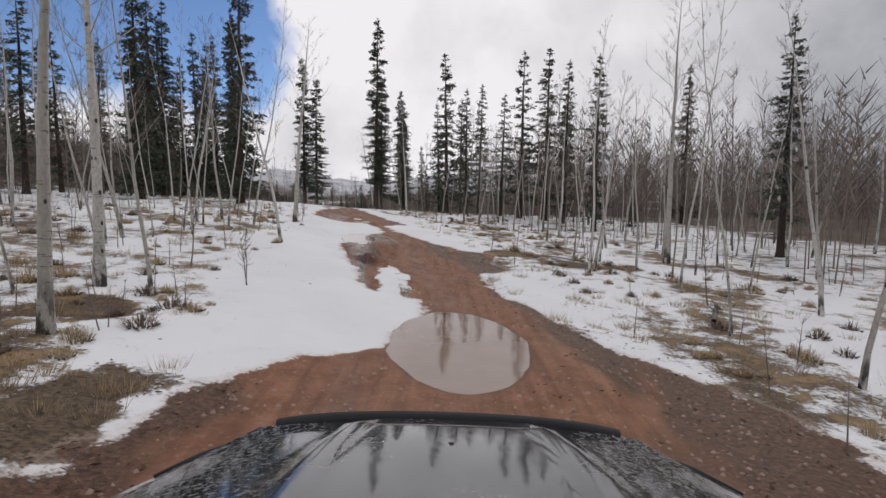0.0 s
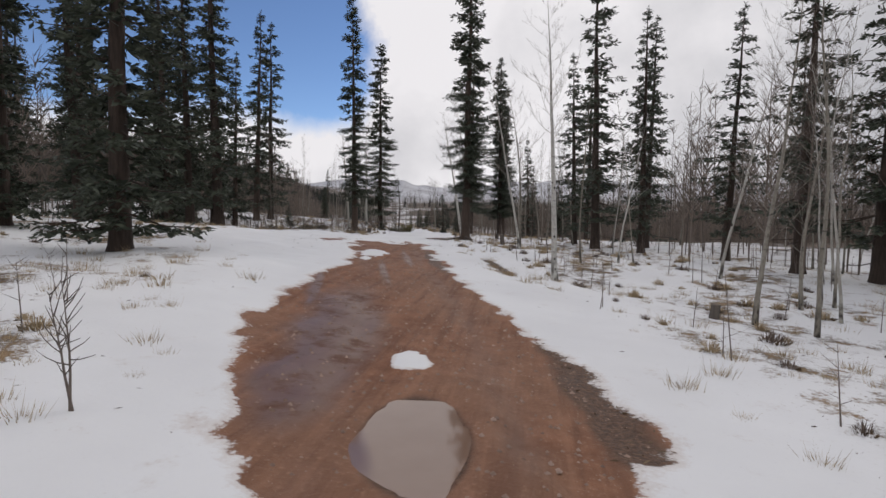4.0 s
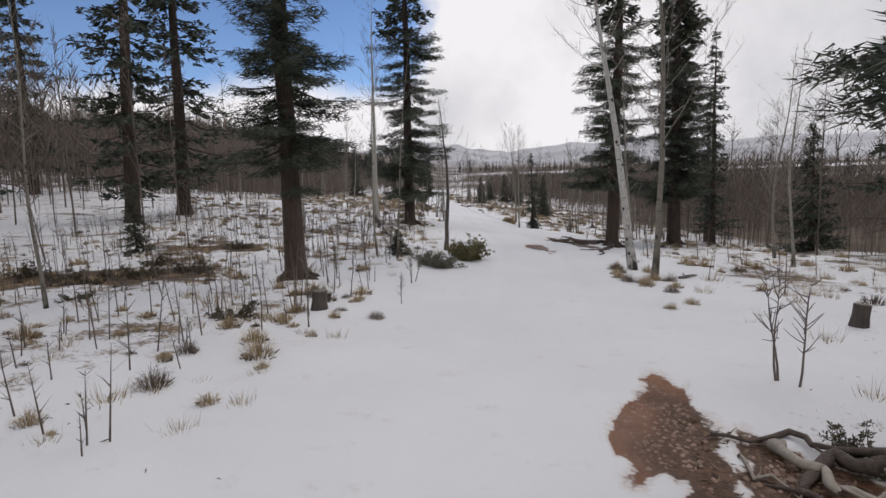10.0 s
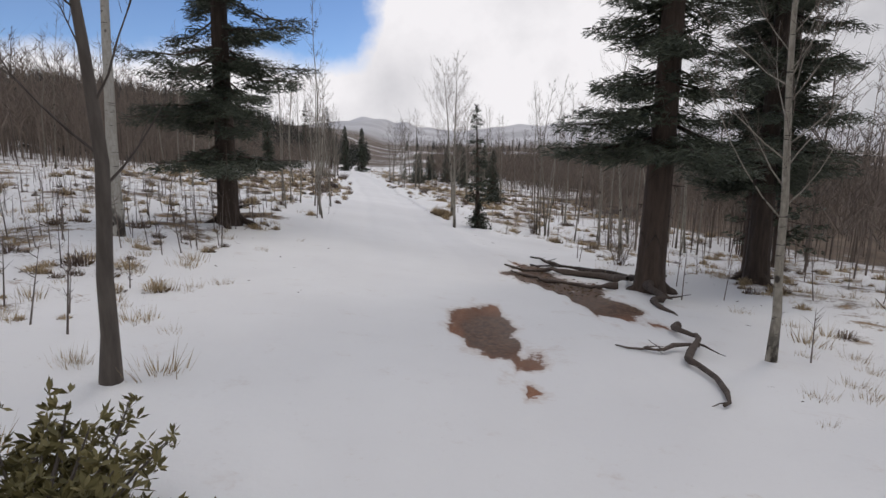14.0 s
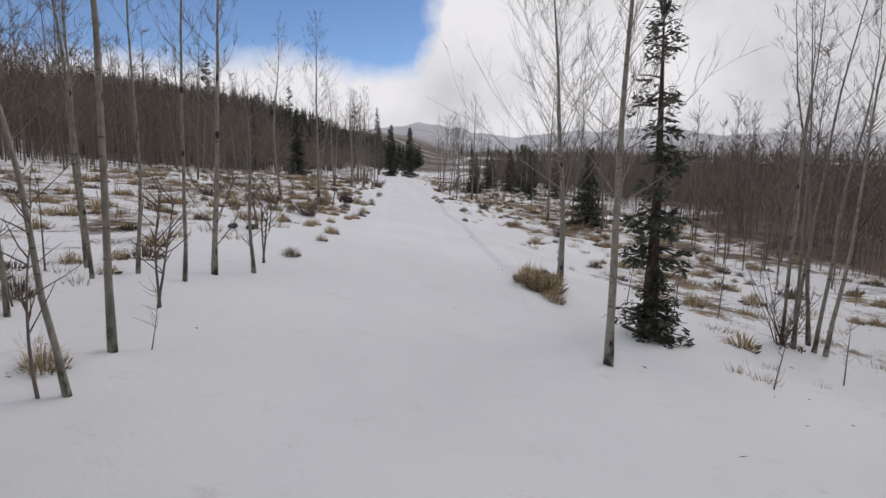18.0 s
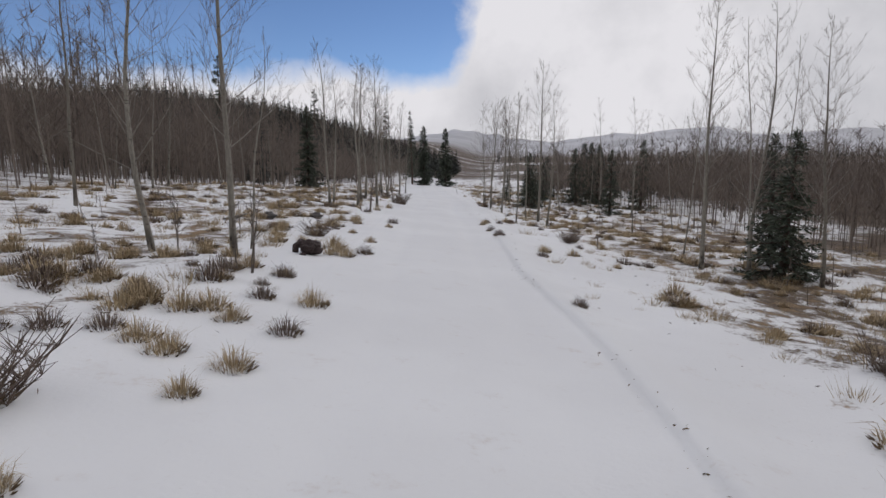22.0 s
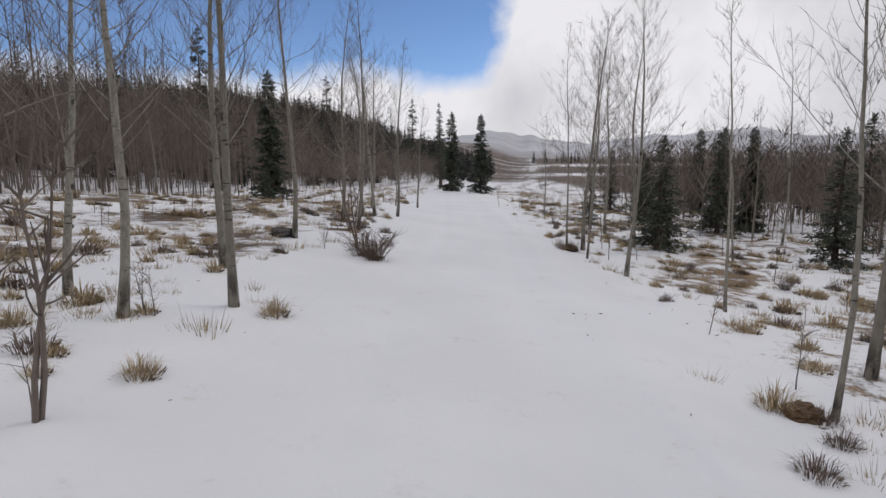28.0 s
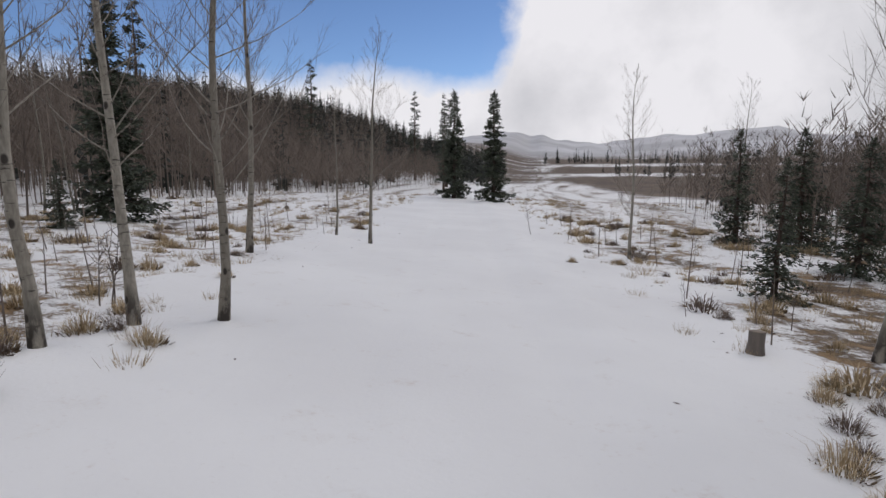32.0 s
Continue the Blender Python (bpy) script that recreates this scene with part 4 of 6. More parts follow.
DEAD_TREES = [make_aspen(4.6, 0.07, 0.30, 9, 0.10, (0.02, 0.0), DEAD_WOOD, 0.7, 0.34), make_aspen(4.2, 0.08, 0.2, 8, 0.18, (0.08, 0.0), DEAD_WOOD, 0.6, 0.36)]
SAPLINGS = [make_sapling(1.3), make_sapling(1.0, 2), make_sapling(1.5), make_sapling(1.1, 3)]
SHRUBS = [make_shrub(0.8, 40, 0.8), make_shrub(0.6, 44, 1.1), make_shrub(1.1, 18, 0.4)]
CLUMPS = [make_tuft(0.30, 95, 1.0, False, 2.1), make_tuft(0.26, 95, 1.3, False, 2.1), make_tuft(0.26, 85, 1.1, True, 1.8)]
TUFTS = [make_tuft(0.34, 210, 0.9), make_tuft(0.28, 210, 1.3), make_tuft(0.30, 220, 1.1), make_tuft(0.26, 190, 1.2, True)]
JUNIPERS = [make_juniper(0.85), make_juniper(0.7), make_juniper(0.8, HOLLY, (0.05, 0.5)), make_juniper(0.8, GREY_JUNIPER, (0.1, 0.8))]
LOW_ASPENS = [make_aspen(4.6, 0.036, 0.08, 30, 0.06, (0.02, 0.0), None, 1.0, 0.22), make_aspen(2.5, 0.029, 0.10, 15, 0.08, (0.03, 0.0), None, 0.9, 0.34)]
PATTERNS = LOW_ASPENS + SPRUCES + FULL_SPRUCES + STOUT_SPRUCES + GREAT_SPRUCES + YOUNG_SPRUCES + ASPENS + STRAIGHT_ASPENS + WIDE_ASPENS + MID_ASPENS + THICK_ASPENS + PALE_ASPENS + THIN_ASPENS + DEAD_TREES + SAPLINGS + SHRUBS + CLUMPS + TUFTS + JUNIPERS
HEIGHT = {}
for pattern in PATTERNS:
    HEIGHT[pattern.name] = max(max(c.co.z for c in child.data.vertices) for child in pattern.children)

# ---- where the trees stand: v, u, height and, for aspens, 0 plain, 1 stout, 2 slim ----
ASPENS_AT_A = [(6.2, 5.9, 5.9, 0), (7.5, -4.3, 7.3, 1), (8.7, 5.6, 6.2, 0), (10.1, -4.1, 5.3, 2), (10.5, -5.0, 9.0, 1), (12.0, 6.6, 6.9, 0),
    (16.2, -6.6, 6.4, 2), (17.3, -9.6, 6.5, 0), (20.8, -4.0, 8.0, 0), (21.2, 17.5, 7.9, 2), (22.0, 22.9, 10.0, 0), (25.2, -2.9, 8.6, 1),
    (26.1, 9.2, 6.4, 2), (29.9, 9.8, 8.0, 2), (31.5, 9.7, 8.0, 0), (35.1, 6.7, 7.0, 0), (36.6, 8.8, 6.3, 0), (38.8, 4.0, 7.0, 1),
    (43.3, 6.3, 6.3, 2), (44.0, 8.4, 5.9, 2), (47.0, 5.0, 6.5, 0), (55.1, 11.0, 6.8, 0)]
ASPENS_AT_B = [(57.4, 13.0, 7.4, 0), (58.2, 10.3, 5.1, 2), (58.8, 7.6, 6.2, 2), (60.6, 6.3, 6.4, 2), (67.0, 2.7, 10.5, 0), (68.4, -5.9, 7.6, 1),
    (68.9, -3.5, 5.7, 2), (68.9, -14.6, 6.0, 2), (69.3, -4.1, 5.7, 2), (69.9, 7.2, 6.3, 0), (71.5, -18.2, 10.3, 0), (72.4, 3.3, 6.3, 0),
    (72.9, 8.1, 6.7, 0), (77.5, -5.3, 9.4, 1), (83.4, 6.5, 6.6, 0), (85.87, 2.02, 5.6, 0), 
    (87.7, 10.5, 6.3, 2), (88.4, 7.8, 5.2, 2), (90.3, 2.55, 6.4, 0)]
ASPENS_AT_C = [(92.6, 8.0, 6.4, 2), (101.4, -3.3, 6.7, 0), (101.5, -4.7, 6.6, 0), (102.8, -3.4, 4.0, 2), (106.2, 8.7, 6.2, 0), (107.4, 7.7, 6.7, 0),
    (107.5, 6.6, 6.8, 0), (108.4, 13.0, 6.7, 0), (109.4, 6.9, 4.9, 2), (115.1, -15.8, 6.3, 0), (115.2, -4.2, 6.5, 0), (115.9, -3.2, 6.0, 0),
    (116.0, 4.4, 5.6, 0), (116.1, 3.2, 5.3, 2), (116.6, -4.3, 5.7, 0), (116.9, -2.5, 6.3, 0), (117.4, 4.3, 6.7, 0), (118.6, -13.2, 5.9, 0),
    (118.7, -3.4, 6.2, 0), (120.4, -13.3, 6.7, 0), (120.9, 4.3, 5.9, 2), (123.2, -3.8, 7.0, 0)]
ASPENS_AT_D = [(123.7, 3.4, 6.2, 0), (125.9, 2.9, 5.9, 2), (127.8, 7.2, 5.0, 2), (128.3, -3.9, 6.7, 0), (129.2, 5.0, 7.0, 0), (129.9, -14.2, 7.0, 2),
    (130.4, -3.6, 6.2, 0), (131.4, -3.3, 6.8, 0), (131.8, -2.5, 6.3, 0), (133.0, 4.6, 7.0, 0), (134.2, 18.7, 7.0, 0), (136.8, -4.1, 6.9, 0),
    (140.3, -2.2, 5.4, 0), (141.1, 4.3, 4.8, 0), (142.2, -3.5, 4.3, 0), (148.2, -25.1, 10.5, 2), (17.6, 9.6, 9.2, 1), (19.4, -4.6, 6.5, 2),
    (16.9, -2.8, 6.4, 2), (21.2, 9.2, 7, 2), (125.9, -3.0, 6.6, 0), (127.4, 3.1, 6.6, 0)]
ASPENS_AT_E = [(127.6, 2.7, 6.2, 2), (132, 4.9, 6.4, 0), (68.4, 2.5, 9.5, 1), (84.25, -2.17, 6.5, 2), (83.5, -2.05, 3.8, 2), (84.6, -3.2, 4.0, 2), (86.45, -2.5, 5.0, 2), (86.3, -3.5, 4.5, 2), (86.3, -2.95, 4.2, 2), (85.85, -3.2, 4.4, 2), (88.7, 5.9, 5.4, 2), (88.3, 5.9, 5.9, 2), (88.7, 5.7, 5.5, 2), (88.4, 5.8, 5.2, 2),
    (88.4, 5.5, 5.7, 2), (88.7, 5.5, 5.6, 2), (86.7, 7.2, 5.0, 2), (89.0, 10.0, 4.6, 2), (88.0, 6.8, 5.7, 2), (86.2, 10.0, 6.2, 2),
    (87.3, 10.5, 5.0, 2), (84.5, 8.9, 4.6, 2), (85.3, 8.2, 5.5, 2), (85.0, 6.8, 6.0, 2)]
ASPENS_AT_F = [(86.0, 10.3, 6.0, 2), (86.5, 8.4, 5.4, 2), (88.2, 8.9, 5.5, 2), (88.0, 10.3, 5.4, 2)]
ASPENS_AT = ASPENS_AT_A + ASPENS_AT_B + ASPENS_AT_C + ASPENS_AT_D + ASPENS_AT_E + ASPENS_AT_F
SPRUCES_AT_A = [(37.1, -11.9, 13.6), (38.3, 20.1, 2.7), (38.7, -6.5, 15.4), (39.3, 15.3, 11.5), (41.2, 14.8, 12.6), (42.1, -13.0, 11),
    (43.0, 13.6, 12.6), (50.0, 11.0, 11), (53.9, 9.8, 14.8), (56.7, 13.3, 12.9), (57.6, 3.05, 18.5), (57.8, 9.4, 11), (58.6, -12.7, 13.4),
    (61.8, -11.6, 11), (65.7, -5.0, 16.0), (67.5, -15.3, 17.0), (69.0, -10.4, 1.8), (69.6, -3.6, 0.75), (75.3, 14.1, 15.5),
    (76.5, -14.8, 18), (76.7, 3.95, 17.5), (78.2, 6.9, 16.5), (78.2, 12.6, 5.3), (79.2, 7.5, 15.0), (79.9, -14.1, 18), (80.2, -3.95, 17.0),
    (80.6, -36.6, 18), (83.3, 11.2, 10.5)]
SPRUCES_AT_B = [(86.3, -25.0, 16.8), (87.2, 12.8, 8.5), (87.6, 3.14, 1.0), (87.65, 3.14, 4.4), (106.9, 8.2, 3.6), (108.4, 8.7, 3.5), (129.0, 5.6, 3.4),
    (129.0, 10.5, 4.0), (130.7, 6.3, 2.5), (133.3, 13.9, 4.8), (136.1, 10.4, 4.1), (136.9, 5.5, 2.5), (138.6, -9.6, 1.7), (138.8, 12.9, 4.2),
    (140.3, 8.9, 3.1), (142.8, -10.7, 7.2), (145.1, 10.3, 3.6), (145.5, 8.7, 3.6), (164.9, 2.2, 7.2), (167.7, -0.6, 7.6), (176.7, -30.9, 18),
    (205.2, -4.9, 11.3), (209.7, -25.0, 18), (232.2, -7.2, 16.8), (245.1, -15.0, 18), (41.6, -12.2, 14), (43.1, -11.7, 13), (52.3, -8.4, 16.0),
    (56.2, -12.6, 15.0), (54.0, -10.5, 14.0)]
SPRUCES_AT_C = [(55.5, -16.5, 15.0), (58.5, -18.5, 14.0), (62.0, -20.0, 15.0), (57.0, -21.0, 14.0), (64.0, -17.5, 13.0), (66.5, -21.0, 15.0), (60.3, -15.2, 14.0), (50.5, -13.5, 14.0),
    (138.2, 12.6, 4.6), (142.2, 13.2, 4.8), (147.0, 14.0, 4.9)]
SPRUCES_AT = SPRUCES_AT_A + SPRUCES_AT_B + SPRUCES_AT_C
SAPLINGS_AT_A = [(10.8, 6.5, 1.9), (11.1, -2.8, 1.1), (12.7, -4.1, 2.0), (26.2, -2.7, 0.7), (28.6, -5.2, 1.1), (29.0, -2.7, 1.2), (33.3, -5.3, 0.8),
    (60.0, 2.8, 1.4), (61.7, -3.2, 1.3), (63.3, -2.3, 0.6), (64.8, -3.4, 1.0), (65.5, -2.6, 0.9), (67.5, -11.7, 2.2), (68.6, -4.3, 1.6),
    (70.0, -9.6, 2.2), (70.3, -3.9, 0.9), (70.9, 3.5, 2.0), (71.8, -4.9, 0.6), (83.4, -2.2, 1.5), (84.1, -4.3, 1.0), (84.8, -3.3, 1.0),
    (88.3, -2.1, 1.4), (88.8, -3.9, 1.1), (100.2, -2.8, 1.2), (100.2, -4.9, 0.7), (101.6, -4.3, 1.1), (114.0, -2.6, 0.7),
    (116.1, -3.0, 0.6), (116.9, 3.3, 0.9)]
SAPLINGS_AT_B = [(85.4, -2.35, 1.3), (84.4, -1.95, 0.6), (91.0, -2.83, 1.25), (118.7, 3.2, 0.8), (122.4, -2.9, 0.6), (128.8, 4.2, 1.3), (131.9, -4.0, 1.0), (134.8, 3.3, 0.6), (144.5, 4.2, 0.7),
    (145.4, 2.4, 1.4)]
SAPLINGS_AT = SAPLINGS_AT_A + SAPLINGS_AT_B
SHRUBS_AT_A = [(79.6, 4.7, 1.2), (88.5, 5.4, 1.3), (122.0, -2.0, 0.6)]
SHRUBS_AT = SHRUBS_AT_A
DEAD_AT_A = [(113.7, -2.6, 2.0), (122.7, -2.1, 2.0), (71.1, -2.45, 4.6)]
DEAD_AT = DEAD_AT_A
TUFTS_AT_A = [(7.2, 5.9), (7.3, -3.9), (8.5, -4.0), (9.7, -5.1), (10.3, -6.0), (11.5, 5.1), (11.5, 5.7), (16.7, -2.9), (22.7, -2.5), (25.7, -4.3),
    (26.4, -3.9), (26.8, -4.7), (27.7, 6.6), (28.5, 7.8), (29.1, 9.1), (41.4, 4.1), (41.9, 4.5), (43.3, 5.2), (44.6, 5.8), (44.9, -6.5), (45.1, 4.8),
    (45.3, 5.5), (46.2, -6.7), (48.3, 5.0), (54.9, 2.6), (58.4, -4.2), (59.4, -3.8), (60.5, -3.3), (61.7, -4.3), (62.3, -2.4), (62.7, -3.8),
    (63.6, 2.2), (63.7, -3.7), (63.9, -4.4), (64.2, 2.7), (65.2, 2.6), (65.3, 4.4), (66.3, 2.3), (67.7, 2.1), (68.1, 2.8), (68.4, 2.1), (68.7, -2.1),
    (69.3, 4.1), (88.7, 2.1), (89.0, -1.9)]
TUFTS_AT_B = [(90.7, -1.7), (92.2, -1.7), (92.6, 4.5), (93.3, -2.4), (93.5, 5.2), (93.6, 4.2), (93.8, -3.1), (93.9, -2.4), (94.2, 5.3), (94.3, -3.2),
    (94.8, -2.1), (95.0, 6.5), (96.1, -1.8), (96.7, -1.7), (97.3, -3.1), (98.0, -2.2), (98.2, -3.8), (99.0, -2.2), (99.0, -1.6), (99.7, -2.9),
    (99.7, -2.4), (100.0, -5.2), (100.0, 5.2), (100.1, -3.5), (100.2, -6.3), (100.5, -2.3), (100.7, 1.9), (102.2, 4.0), (103.1, -3.9), (103.8, -1.4),
    (105.4, -1.5), (106.3, 4.2), (106.4, 2.5), (106.5, -2.9), (106.6, -2.1), (107.0, -2.6), (107.3, 3.4), (107.4, 2.7), (108.1, -3.0), (108.2, -4.4),
    (108.6, -1.4), (109.0, 1.7), (109.2, -5.6), (109.2, -2.5), (109.3, 4.0)]
TUFTS_AT_C = [(109.4, -2.9), (109.8, -2.5), (110.5, 1.6), (110.9, -5.4), (112.5, 1.6), (113.0, 1.7), (114.4, 5.0), (114.7, -2.3), (115.5, 2.9),
    (119.8, 4.3), (120.2, -6.5), (120.5, -3.2), (120.9, -5.2), (121.4, 4.4), (122.8, 4.3), (122.8, 4.7), (123.9, -4.6), (130.7, 3.0), (130.8, -2.8),
    (131.0, -3.6), (131.2, 3.2), (132.2, 3.7), (134.7, 4.2), (134.8, 3.8), (134.9, -4.4), (136.9, -5.8), (138.6, 4.3), (139.5, 2.6), (140.8, 4.4)]
TUFTS_AT_D = [(109.8, -1.4), (105.4, -2.8), (110.7, -6.8), (108.1, -5.1), (107.5, -4.7), (111.2, -5.0), (114.6, -5.0), (115.8, -7.4), (113.9, -7.5), (113.1, -2.5), (111.2, -3.4), (114.8, -6.0), (115.2, -5.5), (114.4, -6.7), (109.6, 4.7), (113.2, 4.8), (117.4, 5.8), (113.6, 5.4), (113.3, 5.8), (111.4, 6.1), (114.3, 4.3), (113.5, 3.7), (100.8, -5.5), (97.1, -2.7), (97.2, -3.6), (98.2, -2.8), (98.6, -3.4), (97.8, -1.6), (104.5, -3.4), (104.6, -4.8), (105.4, -6.0), (111.9, -7.7), (104.9, -8.4), (103.8, -8.3), (104.0, -6.5), (106.3, 6.1)]
TUFTS_AT_E = [(105.9, 6.5), (105.5, 6.8), (104.9, 7.1), (110.9, 4.1), (108.5, 5.1), (112.3, 7.5), (112.2, 5.7), (103.7, 6.5), (105.8, 9.4), (104.2, 7.9), (120.3, -4.9), (122.4, -5.5), (120.1, -5.6), (121.9, -6.3), (119.3, 3.9), (122.0, 5.2), (123.1, 5.9), (123.7, 7.2), (114.9, 2.4), (116.8, -2.0), (126.9, 5.0), (126.5, 5.6), (125.4, 7.5), (93.5, -3.6), (103.6, 10.8), (109.2, -10.0), (101.1, -6.8), (105.1, -9.1), (86.5, -3.8), (83.8, -2.4), (85.0, -3.4), (94.0, 6.9), (92.6, 6.5), (94.6, 8.1), (93.5, 7.7)]
TUFTS_AT_H = [(90.1, 2.1), (90.4, 2.35), (90.35, 2.0), (116.0, 3.05), (116.25, 2.8), (126.8, 2.5), (127.1, 2.75), (67.4, 1.9), (66.9, 1.9), (66.5, 2.0), (66.0, 2.3), (66.7, 2.6), (66.5, 2.9), (65.7, 2.8), (68.9, 4.1), (68.1, 2.0), (69.2, 5.9), (58.3, -12.3), (58.3, -11.3), (59.2, -11.1), (61.0, -3.6), (60.4, -4.1), (61.0, -6.6), (50.4, -7.9), (49.1, 5.0), (49.0, 4.3), (52.8, 6.7), (47.0, 2.7), (46.5, 2.8), (53.4, 7.7), (51.6, 3.8), (50.3, 5.2), (127.9, -3.8), (130.2, -4.3), (129.2, -3.2), (127.7, -3.1), (125.9, -2.3), (125.8, -3.2), (125.5, -3.0), (128.4, -4.8), (131.5, -4.7), (131.9, -3.7), (136.3, -4.2), (130.7, -6.6), (131.8, 3.4), (131.6, 3.8), (129.8, 2.6), (130.4, 2.7), (131.8, 4.3), (131.1, 4.7), (129.6, 3.8), (130.2, 3.6), (134.1, 4.0), (133.5, 4.5), (132.2, 4.2)]
TUFTS_AT_K = [(105.2, -3.5), (104.2, -2.1), (104.4, -2.8), (103.7, -2.4), (103.2, -2.0), (103.2, -1.7), (107.7, -2.8), (108.7, -2.3), (113.8, -4.7), (110.3, -5.3),
    (103.7, -1.9), (103.8, -3.2), (104.6, -3.8), (107.6, -5.1)]
TUFTS_AT = TUFTS_AT_H + TUFTS_AT_A + TUFTS_AT_B + TUFTS_AT_C + TUFTS_AT_D + TUFTS_AT_E
BRUSH_AT = [(121.6, -1.7, 0.8), (95.6, -2.8, 0.65), (99.0, 4.7, 0.55), (97.7, -6.2, 0.55), (110.3, 3.9, 0.6), (105.4, -2.7, 0.55), (124.4, 6.9, 0.5), (121.9, -1.9, 0.62), (102.2, 3.9, 0.3), (141.3, 4.6, 0.5), (125.8, -3.1, 0.5), (128.0, -3.9, 0.4), (129.3, -3.2, 0.35), (127.0, 2.5, 0.35), (127.1, 2.8, 0.35), (110.8, 4.1, 0.45), (131.1, -3.3, 0.3), (130.0, -4.1, 0.3)]
STUMPS_AT = [(133.1, 3.4, 0.27), (62.9, -3.5, 0.34), (50.9, 4.8, 0.5), (135.4, 6.5, 0.16), (35.3, 6.0, 0.3), (62.7, 4.9, 0.36)]
ROCKS_AT = [(107.8, -4.6, 0.26), (109.2, -3.6, 0.22), (123.2, -4.1, 0.3), (90.75, -2.98, 0.10), (90.5, -3.25, 0.09), (126.5, -3.1, 0.14), (129.0, -5.1, 0.14)]


# ---- planting ----
def planted(pattern, v, u, height, label, category, group, turn=None, lean=(0, 0), sink=0.04):
    ob = put(pattern, v, u, height / HEIGHT[pattern.name], turn, lean, sink)
    return tagged(ob, label, category, group)


random.seed(5)
for n, (v, u, h) in enumerate(SPRUCES_AT):
    if h < 5.6 and not (137 < v < 148 and u > 11 and h > 4.15):
        kind = 2 if h < 1.3 else 3 if 87 < v < 89 and 3 < u < 3.5 else n % 2
        planted(YOUNG_SPRUCES[kind], v, u, h, "young dark green spruce growing in the snow", "tree", "young spruces", None, (rnd(-2, 2), rnd(-2, 2)))
    elif abs(u) < 8 and v > 50 and h > 9 and v < 100:
        planted(GREAT_SPRUCES[2 if v > 80 and u < 0 else 1 if u < 0 or v < 60 else 0], v, u, h, "tall spruce with thick dark trunk and spreading roots", "tree", "large spruces beside the track", None, (rnd(-1, 1), rnd(-1, 1)), 0.02)
    elif 160 < v < 170 or 142 < v < 143 or (134 < v < 148 and u > 11):
        planted(STOUT_SPRUCES[0], v, u, h, "bushy dark spruce standing beside the snowy track", "tree", "spruces")
    elif u < -6 and 36 < v < 67:
        planted(FULL_SPRUCES[n % 2], v, u, h, "dense dark spruce with boughs down to the snow", "tree", "spruces", None, (rnd(-1.5, 1.5), rnd(-1.5, 1.5)))
    else:
        planted(SPRUCES[n % 4], v, u, max(h, 6.0), "tall narrow dark green spruce with ragged boughs", "tree", "spruces", None, (rnd(-1.5, 1.5), rnd(-1.5, 1.5)))
for n, (v, u, h, sort) in enumerate(ASPENS_AT):
    kinds = (ASPENS if v > 112 else MID_ASPENS, THICK_ASPENS, THIN_ASPENS)[sort] if v > 34 or sort == 1 else PALE_ASPENS
    if (v, u) in ((85.87, 2.02), (116.9, -2.5), (117.4, 4.3), (101.4, -3.3), (107.5, 6.6)):
        kinds = STRAIGHT_ASPENS
    if (v, u) in ((90.3, 2.55), (127.4, 3.1)):
        kinds = WIDE_ASPENS
    tilt = (0, -5.0) if (v, u) == (68.4, 2.5) else (rnd(-0.8, 0.8), rnd(-0.8, 0.8)) if kinds is STRAIGHT_ASPENS else (rnd(-1.2, 1.2), rnd(-1.2, 1.2)) if sort == 1 else (rnd(-2.5, 2.5), rnd(-2.5, 2.5))
    label = ("bare pale aspen with dark scars on its bark", "stout bare white aspen with black bark at its foot", "slim bare grey aspen in the snow")[sort]
    planted(kinds[n % len(kinds)], v, u, h, label, "tree", "bare aspens", 0 if tilt[0] == 0 else None, tilt)
for n, (v, u, h) in enumerate([(87.09, -2.39, 4.6), (87.57, -2.04, 2.5)]):
    planted(LOW_ASPENS[n], v, u, h, "young bare grey aspen with low thin branches", "tree", "bare aspens", 40.0 + 90.0 * n)
planted(PALE_ASPENS[0], 46.66, 4.91, 7.0, "pale bare aspen standing in dry grass", "tree", "bare aspens", 120.0)
for n, (v, u, h) in enumerate(DEAD_AT):
    planted(DEAD_TREES[n % 2] if v < 100 else SAPLINGS[3], v, u, h, "crooked dead tree with dark weathered wood", "tree", "dead trees")
for n, (v, u, h) in enumerate(SAPLINGS_AT):
    planted(SAPLINGS[n % 4], v, u, h, "thin bare aspen sapling sticking out of the snow", "sapling", "saplings")
for n, (v, u, h) in enumerate(SHRUBS_AT):
    planted(SHRUBS[2], v, u, h, "bare brown shrub with many thin stems", "shrub", "bare shrubs")
planted(JUNIPERS[0], 69.0, -1.65, 0.74, "olive green juniper bush on the snowy bank", "bush", "junipers")
planted(JUNIPERS[0], 69.4, -1.8, 0.6, "olive green juniper bush on the snowy bank", "bush", "junipers")
for v, u, h in ((65.5, -8.1, 0.36), (66.1, -7.4, 0.32), (64.8, -8.6, 0.3), (70.5, -8.4, 0.34), (65.6, -10.6, 0.36), (65.2, -9.5, 0.3), (63.0, -7.5, 0.22), (62.2, -4.5, 0.3), (60.9, -12.3, 0.4), (62.5, -14.5, 0.4), (66.8, -8.6, 0.3)):
    planted(JUNIPERS[2], v, u, h, "low brown-green evergreen brush spreading over the snow", "bush", "low evergreen brush")
for v, u in ((67.5, -2.1), (67.8, -2.6)):
    planted(JUNIPERS[3], v, u, 0.42, "grey-green juniper bush half buried in snow", "bush", "junipers")


